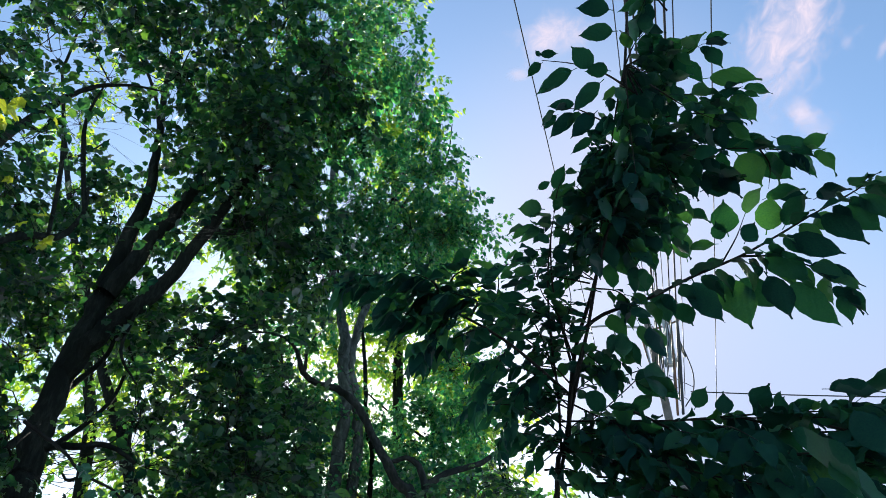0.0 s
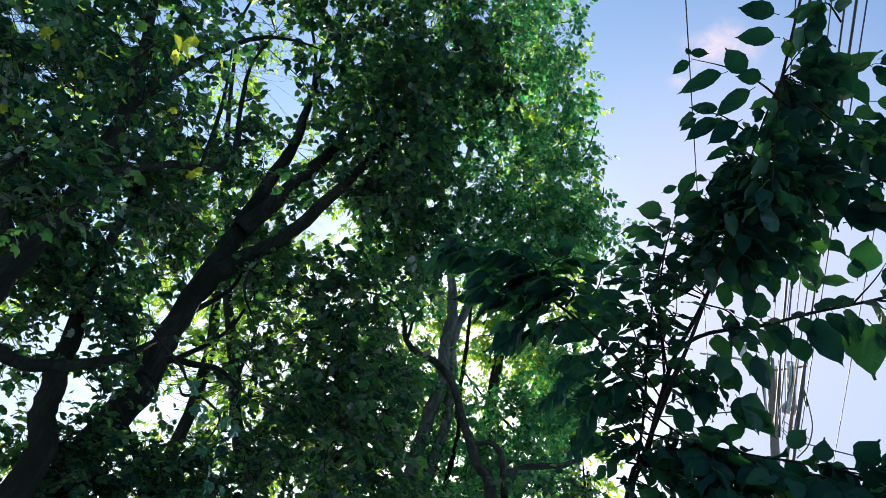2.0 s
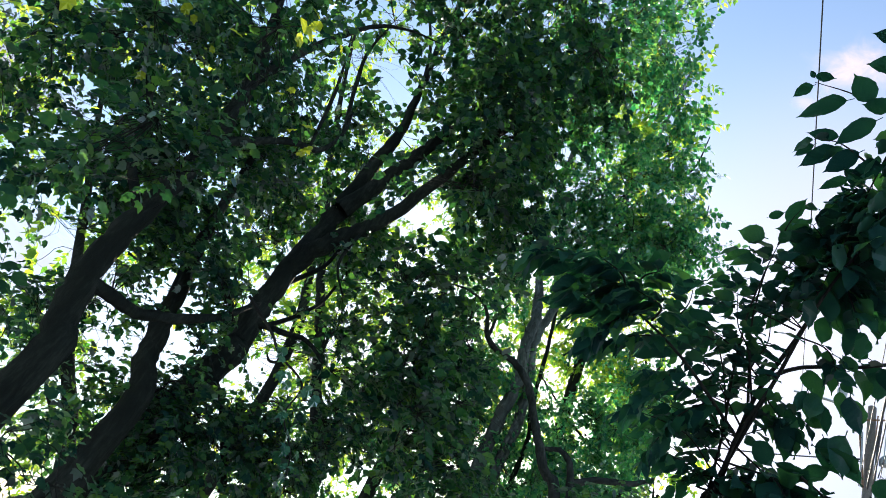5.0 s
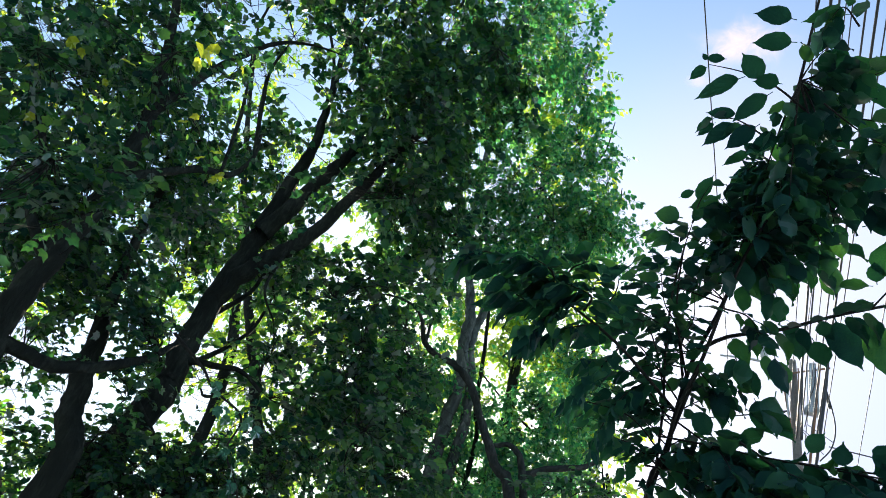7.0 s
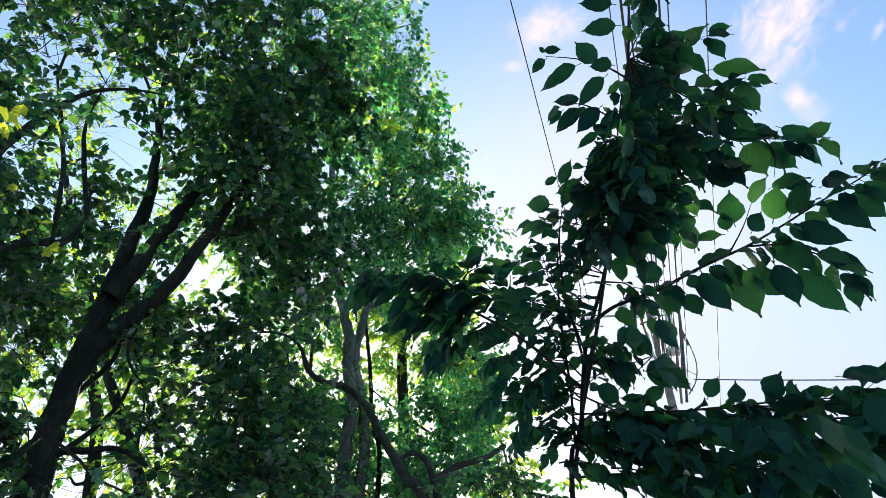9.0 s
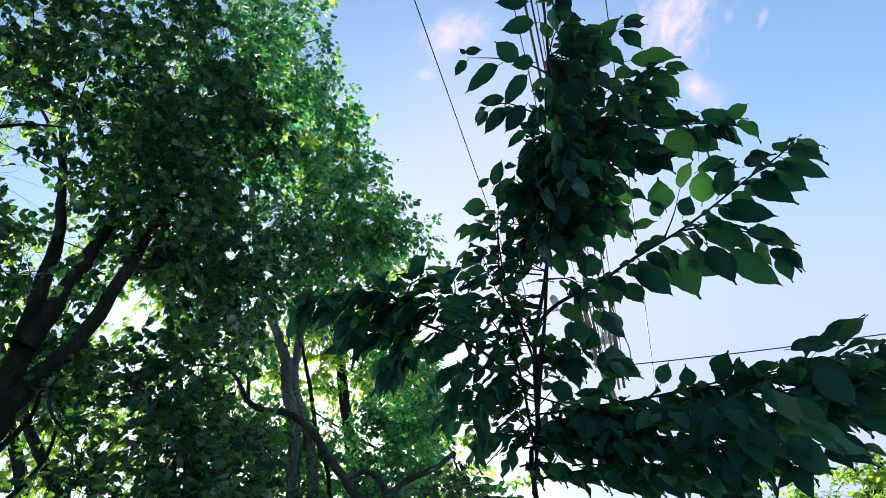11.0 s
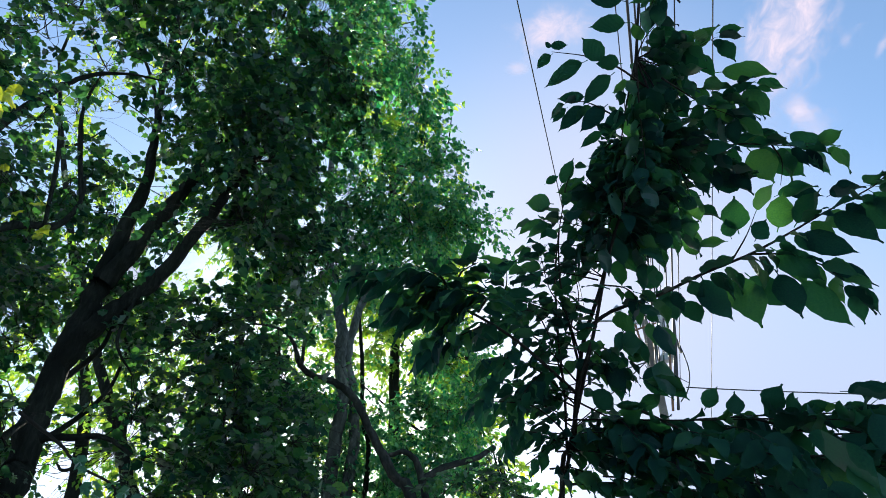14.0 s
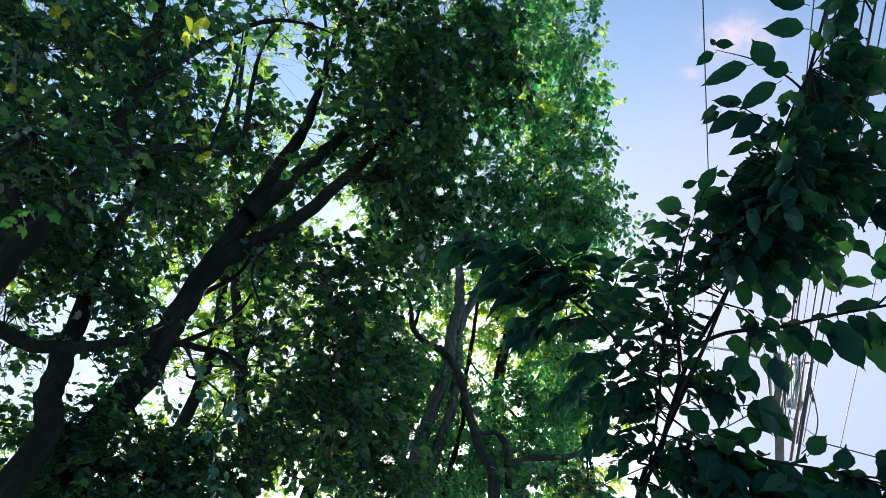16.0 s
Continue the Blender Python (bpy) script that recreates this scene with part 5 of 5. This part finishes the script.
# upper side branches
spray([(0.52, 1.58, 3.16), (0.70, 1.50, 3.21), (0.85, 1.44, 3.21), (0.96, 1.41, 3.18), (1.03, 1.38, 3.14), (1.08, 1.37, 3.13)], 0.004, 16, 0.11, 34, 0.2, 0.45)
spray([(0.96, 1.41, 3.18), (0.99, 1.44, 3.14), (0.99, 1.49, 3.09)], 0.003, 0, 0.08, 35, 0.2, 0.3, tip=False)
spray([(0.55, 1.45, 3.29), (0.71, 1.39, 3.31), (0.82, 1.37, 3.30), (0.87, 1.34, 3.29)], 0.004, 9, 0.105, 36, 0.2, 0.35)
spray([(0.58, 1.40, 3.34), (0.72, 1.35, 3.36), (0.82, 1.33, 3.34), (0.90, 1.29, 3.32)], 0.004, 9, 0.105, 37, 0.15, 0.25)
spray([(0.62, 1.27, 3.31), (0.74, 1.32, 3.26), (0.84, 1.34, 3.22)], 0.003, 11, 0.105, 38, 0.1, 0.3)
spray([(0.60, 1.34, 3.36), (0.49, 1.26, 3.35), (0.40, 1.24, 3.37), (0.30, 1.24, 3.39)], 0.004, 0, 0.077, 39, 0.3, 0.3, tip=False)
spray([(0.59, 1.44, 3.27), (0.49, 1.37, 3.26), (0.41, 1.34, 3.28), (0.35, 1.35, 3.29)], 0.004, 3, 0.077, 40, 0.25, 0.35)
spray([(0.63, 1.31, 3.39), (0.73, 1.26, 3.43), (0.79, 1.21, 3.43)], 0.003, 5, 0.10, 41, 0.1, 0.2)
spray([(0.68, 1.14, 3.50), (0.63, 1.11, 3.54), (0.59, 1.15, 3.49)], 0.003, 8, 0.108, 42, 0.1, 0.6)
# dense middle of the crown
for k, (px, py, pz) in enumerate(((0.67, 1.40, 3.16), (0.44, 1.44, 3.15), (0.70, 1.47, 3.04), (0.40, 1.47, 3.08), (0.61, 1.53, 2.97), (0.48, 1.45, 3.03), (0.74, 1.41, 3.22), (0.46, 1.57, 2.92), (0.65, 1.36, 3.28), (0.58, 1.60, 2.88), (0.67, 1.49, 2.98), (0.56, 1.41, 3.02), (0.66, 1.52, 3.23), (0.57, 1.67, 3.05))):
    o = STEM[7 + k % 3]
    mid = tuple(Vector(o).lerp(Vector((px, py, pz)), 0.5) + Vector((0, 0, 0.03)))
    spray([o, mid, (px, py, pz)], 0.004, 13, 0.105, 50 + k, 0.2, 0.35)
# twigs on the open side
spray([(0.38, 1.79, 2.67), (0.33, 1.66, 2.82), (0.32, 1.56, 2.93), (0.33, 1.50, 3.00)], 0.004, 10, 0.068, 70, 0.3, 0.3, tilt=0.8)
spray([(0.33, 1.50, 3.00), (0.34, 1.46, 3.05), (0.36, 1.43, 3.09)], 0.003, 1, 0.068, 71, 0.2, 0.0, tilt=0.8)
spray([(0.44, 1.65, 2.85), (0.33, 1.63, 2.86), (0.22, 1.58, 2.82)], 0.003, 5, 0.077, 72, 0.3, 0.3, tilt=0.8)
spray([(0.40, 1.75, 2.72), (0.30, 1.69, 2.76), (0.19, 1.61, 2.75), (0.14, 1.56, 2.73)], 0.003, 21, 0.078, 73, 0.2, 0.35, tilt=0.45)
spray([(0.38, 1.83, 2.61), (0.27, 1.73, 2.68), (0.17, 1.61, 2.67), (0.10, 1.56, 2.64)], 0.003, 17, 0.078, 74, 0.15, 0.35, tilt=0.45)
spray([(0.38, 1.88, 2.56), (0.26, 1.78, 2.62), (0.15, 1.68, 2.60), (0.09, 1.64, 2.57)], 0.003, 17, 0.078, 75, 0.15, 0.4, tilt=0.45)
spray([(0.37, 1.94, 2.48), (0.26, 1.84, 2.53), (0.15, 1.76, 2.51), (0.07, 1.72, 2.48)], 0.003, 17, 0.078, 76, 0.15, 0.5, tilt=0.45)
spray([(0.36, 1.96, 2.46), (0.27, 1.90, 2.48), (0.19, 1.83, 2.46)], 0.003, 12, 0.085, 77, 0.2, 0.8, tilt=0.8)
spray([(0.40, 1.77, 2.71), (0.46, 1.79, 2.66), (0.50, 1.80, 2.63)], 0.003, 7, 0.077, 78, 0.2, 0.5, tilt=0.8)
spray([(0.45, 1.66, 2.84), (0.53, 1.66, 2.82), (0.58, 1.71, 2.75)], 0.003, 8, 0.077, 79, 0.2, 0.5, tilt=0.8)
spray([(0.39, 1.82, 2.64), (0.36, 1.73, 2.73), (0.38, 1.67, 2.80), (0.36, 1.61, 2.88)], 0.003, 14, 0.084, 80, 0.15, 0.35, tilt=0.8)
# branch with a heavy tuft of long leaves
spray([(0.38, 1.86, 2.59), (0.18, 1.59, 2.60), (0.02, 1.40, 2.58), (-0.05, 1.34, 2.58)], 0.006, 30, 0.105, 81, 0.35, 0.4, tilt=0.6, slim=True)
spray([(0.02, 1.40, 2.58), (-0.06, 1.34, 2.52), (-0.11, 1.30, 2.51)], 0.004, 26, 0.099, 82, 0.05, 0.55, tilt=0.6, slim=True)
spray([(0.02, 1.40, 2.58), (0.02, 1.32, 2.61), (0.06, 1.27, 2.61)], 0.004, 20, 0.080, 83, 0.05, 0.1, tilt=0.6, slim=True)
spray([(0.01, 1.39, 2.59), (-0.09, 1.32, 2.58), (-0.17, 1.25, 2.57), (-0.22, 1.24, 2.54)], 0.004, 26, 0.099, 84, 0.1, 0.4, tilt=0.6, slim=True)
spray([(0.10, 1.48, 2.60), (0.14, 1.44, 2.66), (0.14, 1.38, 2.69)], 0.003, 16, 0.075, 86, 0.1, 0.2, tilt=0.6, slim=True)
spray([(0.02, 1.40, 2.58), (-0.02, 1.38, 2.50), (-0.06, 1.38, 2.45)], 0.004, 24, 0.093, 87, 0.05, 0.8, tilt=0.6, slim=True)
spray([(-0.01, 1.39, 2.59), (-0.02, 1.28, 2.57), (-0.08, 1.22, 2.56)], 0.004, 26, 0.093, 88, 0.05, 0.3, tilt=0.6, slim=True)
spray([(0.07, 1.44, 2.59), (0.08, 1.35, 2.57), (0.02, 1.29, 2.55)], 0.004, 24, 0.093, 89, 0.05, 0.4, tilt=0.6, slim=True)
spray([(0.18, 1.59, 2.60), (0.13, 1.57, 2.50), (0.09, 1.56, 2.42)], 0.003, 17, 0.099, 98, 0.05, 0.6, tilt=0.5)
spray([(0.29, 1.77, 2.63), (0.21, 1.74, 2.53), (0.16, 1.74, 2.41)], 0.003, 18, 0.099, 99, 0.05, 0.7, tilt=0.5)
spray([(0.35, 1.85, 2.60), (0.29, 1.72, 2.70), (0.24, 1.63, 2.72), (0.18, 1.59, 2.69)], 0.003, 16, 0.068, 100, 0.05, 0.4, tilt=0.5)
spray([(0.39, 1.79, 2.67), (0.34, 1.69, 2.76), (0.29, 1.63, 2.80), (0.26, 1.55, 2.86)], 0.003, 20, 0.068, 101, 0.1, 0.4, tilt=0.5)
spray([(0.11, 1.50, 2.60), (0.05, 1.45, 2.54), (-0.01, 1.44, 2.50)], 0.003, 20, 0.088, 85, 0.1, 0.7, tilt=0.6, slim=True)
# low branches nearest to the camera, with the largest leaves
spray([(0.34, 1.89, 2.52), (0.47, 1.82, 2.49), (0.59, 1.74, 2.45), (0.80, 1.58, 2.38), (0.91, 1.48, 2.33), (0.99, 1.40, 2.28), (1.04, 1.34, 2.27)], 0.003, 40, 0.105, 90, 0.12, 0.05, tilt=0.8)
spray([(0.53, 1.78, 2.50), (0.66, 1.67, 2.36), (0.77, 1.56, 2.28), (0.90, 1.46, 2.24), (0.99, 1.41, 2.23)], 0.004, 26, 0.11, 91, 0.1, 0.35, tilt=1.3)
spray([(0.37, 1.96, 2.46), (0.52, 1.82, 2.39), (0.64, 1.68, 2.28), (0.77, 1.56, 2.20), (0.92, 1.47, 2.15)], 0.004, 30, 0.11, 92, 0.12, 0.35, tilt=1.3)
spray([(0.35, 2.02, 2.38), (0.48, 1.83, 2.31), (0.60, 1.68, 2.21), (0.73, 1.62, 2.13)], 0.004, 34, 0.11, 93, 0.15, 0.2, tilt=1.3)
spray([(0.45, 1.84, 2.51), (0.55, 1.83, 2.45), (0.65, 1.81, 2.41)], 0.003, 16, 0.095, 94, 0.1, 0.4, tilt=1.2)
spray([(0.38, 1.87, 2.57), (0.49, 1.89, 2.51), (0.57, 1.89, 2.38), (0.62, 1.90, 2.30)], 0.003, 24, 0.095, 95, 0.1, 0.4, tilt=1.2)
spray([(0.75, 1.63, 2.41), (0.87, 1.57, 2.34), (0.95, 1.48, 2.30), (1.05, 1.42, 2.29)], 0.004, 16, 0.112, 96, 0.1, 0.3, tilt=1.0)
spray([(0.62, 1.72, 2.44), (0.80, 1.60, 2.40), (0.95, 1.50, 2.36), (1.08, 1.40, 2.33)], 0.003, 24, 0.11, 102, 0.1, 0.2, tilt=0.7)
spray([(0.80, 1.56, 2.28), (0.95, 1.44, 2.20), (1.05, 1.36, 2.12)], 0.003, 20, 0.11, 103, 0.1, 0.3, tilt=0.9)
spray([(0.90, 1.50, 2.32), (1.02, 1.45, 2.25), (1.12, 1.42, 2.18)], 0.003, 16, 0.11, 104, 0.1, 0.3, tilt=0.9)
spray([(0.66, 1.68, 2.28), (0.71, 1.67, 2.22), (0.75, 1.66, 2.16)], 0.003, 14, 0.126, 97, 0.1, 0.3, tilt=1.3)
# foliage between the low branches
for k, (a, b) in enumerate((((0.47, 1.86, 2.52), (0.51, 1.70, 2.34)),
    ((0.60, 1.83, 2.43), (0.62, 1.57, 2.33)),
    ((0.72, 1.73, 2.42), (0.71, 1.47, 2.27)),
    ((0.32, 1.95, 2.45), (0.51, 1.81, 2.35)),
    ((0.45, 1.89, 2.38), (0.56, 1.66, 2.30)),
    ((0.61, 1.79, 2.38), (0.66, 1.70, 2.25)),
    ((0.77, 1.73, 2.35), (0.71, 1.58, 2.20)),
    ((0.30, 1.98, 2.41), (0.42, 1.89, 2.34)),
    ((0.44, 1.93, 2.37), (0.55, 1.82, 2.27)),
    ((0.55, 1.88, 2.32), (0.75, 1.79, 2.23)),
    ((0.74, 1.79, 2.30), (0.79, 1.75, 2.23)),
    ((0.77, 1.71, 2.27), (0.82, 1.66, 2.20)),
    ((0.31, 1.94, 2.48), (0.49, 1.74, 2.40)),
    ((0.89, 1.65, 2.22), (0.83, 1.52, 2.14)))):
    spray([a, tuple(Vector(a).lerp(Vector(b), 0.5) + Vector((0, 0, 0.02))), b], 0.003, 11, 0.10, 200 + k, 0.1, 0.7, tilt=1.3)
# more of the crown's middle
for k, b in enumerate(((0.59, 1.37, 3.23), (0.71, 1.45, 3.10), (0.47, 1.45, 3.10), (0.51, 1.51, 3.00), (0.67, 1.55, 2.95), (0.76, 1.41, 3.14), (0.54, 1.40, 3.08), (0.62, 1.45, 3.03), (0.43, 1.54, 2.99), (0.60, 1.59, 2.94), (0.40, 1.59, 2.94), (0.69, 1.30, 3.35), (0.63, 1.22, 3.51), (0.70, 1.24, 3.42), (0.77, 1.42, 3.26), (0.81, 1.47, 3.19), (0.84, 1.49, 3.14), (0.7, 1.55, 3.12), (0.73, 1.56, 3.07), (0.61, 1.63, 3.0), (0.51, 1.65, 2.94), (0.63, 1.31, 3.42), (0.66, 1.36, 3.37), (0.68, 1.47, 3.21), (0.53, 1.55, 3.13), (0.43, 1.56, 3.08))):
    o = min(STEM[6:11], key=lambda q: (Vector(q) - Vector(b)).length)
    spray([o, tuple(Vector(o).lerp(Vector(b), 0.5) + Vector((0, 0, 0.02))), b], 0.003, 10, 0.10, 240 + k, 0.25, 0.12)
# a second layer of foliage behind the low branches
for k, (a, b) in enumerate((((0.44, 1.95, 2.52), (0.50, 1.84, 2.43)),
    ((0.49, 2.00, 2.46), (0.58, 1.86, 2.41)),
    ((0.55, 2.04, 2.41), (0.61, 1.93, 2.32)),
    ((0.61, 1.98, 2.48), (0.68, 1.87, 2.39)),
    ((0.66, 2.03, 2.42), (0.74, 1.88, 2.38)),
    ((0.72, 2.07, 2.37), (0.79, 1.92, 2.34)),
    ((0.77, 1.95, 2.52), (0.83, 1.82, 2.45)),
    ((0.83, 2.00, 2.46), (0.89, 1.87, 2.40)),
    ((0.89, 2.04, 2.41), (0.91, 1.94, 2.31)),
    ((0.94, 1.98, 2.48), (0.99, 1.87, 2.40)),
    ((1.00, 2.03, 2.42), (1.05, 1.91, 2.35)),
    ((0.47, 1.96, 2.51), (0.55, 1.82, 2.46)))):
    spray([a, tuple(Vector(a).lerp(Vector(b), 0.5) + Vector((0, 0, 0.02))), b], 0.003, 13, 0.115, 500 + k, 0.05, 0.3, tilt=0.5)
# small leaves that fill the open side
open_side = np.random.default_rng(77)
stem_line = spline(wide(STEM[3:8], (0.01,) * 5), 8)[:, :3]
for k in range(32):
    a = tuple(stem_line[int(open_side.integers(0, len(stem_line)))])
    out = open_side.uniform(0.10, 0.27) * (1 if k % 4 == 3 else -1)
    b = (a[0] + out * (0.5 if out > 0 else 1.0), a[1] + open_side.uniform(-0.07, 0.07), a[2] + open_side.uniform(-0.09, 0.13))
    spray([a, tuple(Vector(a).lerp(Vector(b), 0.5) + Vector((0, 0, 0.02))), b], 0.0022, 10, 0.068, 400 + k, 0.12, 0.3, tilt=0.45)
limbs(sapling, "stem", [(0.33, 2.03, 2.34), (0.36, 1.93, 2.46), (0.38, 1.82, 2.59), (0.42, 1.73, 2.71), (0.45, 1.64, 2.84)], [0.006, 0.0055, 0.005, 0.004, 0.002], M_TWIG, 8, 0.06)
limbs(sapling, "stem", [(0.35, 1.95, 2.45), (0.34, 1.84, 2.58), (0.32, 1.74, 2.71), (0.31, 1.63, 2.84), (0.32, 1.55, 2.95)], [0.004, 0.0038, 0.0034, 0.003, 0.0015], M_TWIG, 8, 0.06)
if spare_v:
    link_mesh("leaf_mass", np.concatenate(spare_v), np.concatenate(spare_f), M_SAPMASS, sapling, "", "stuff")
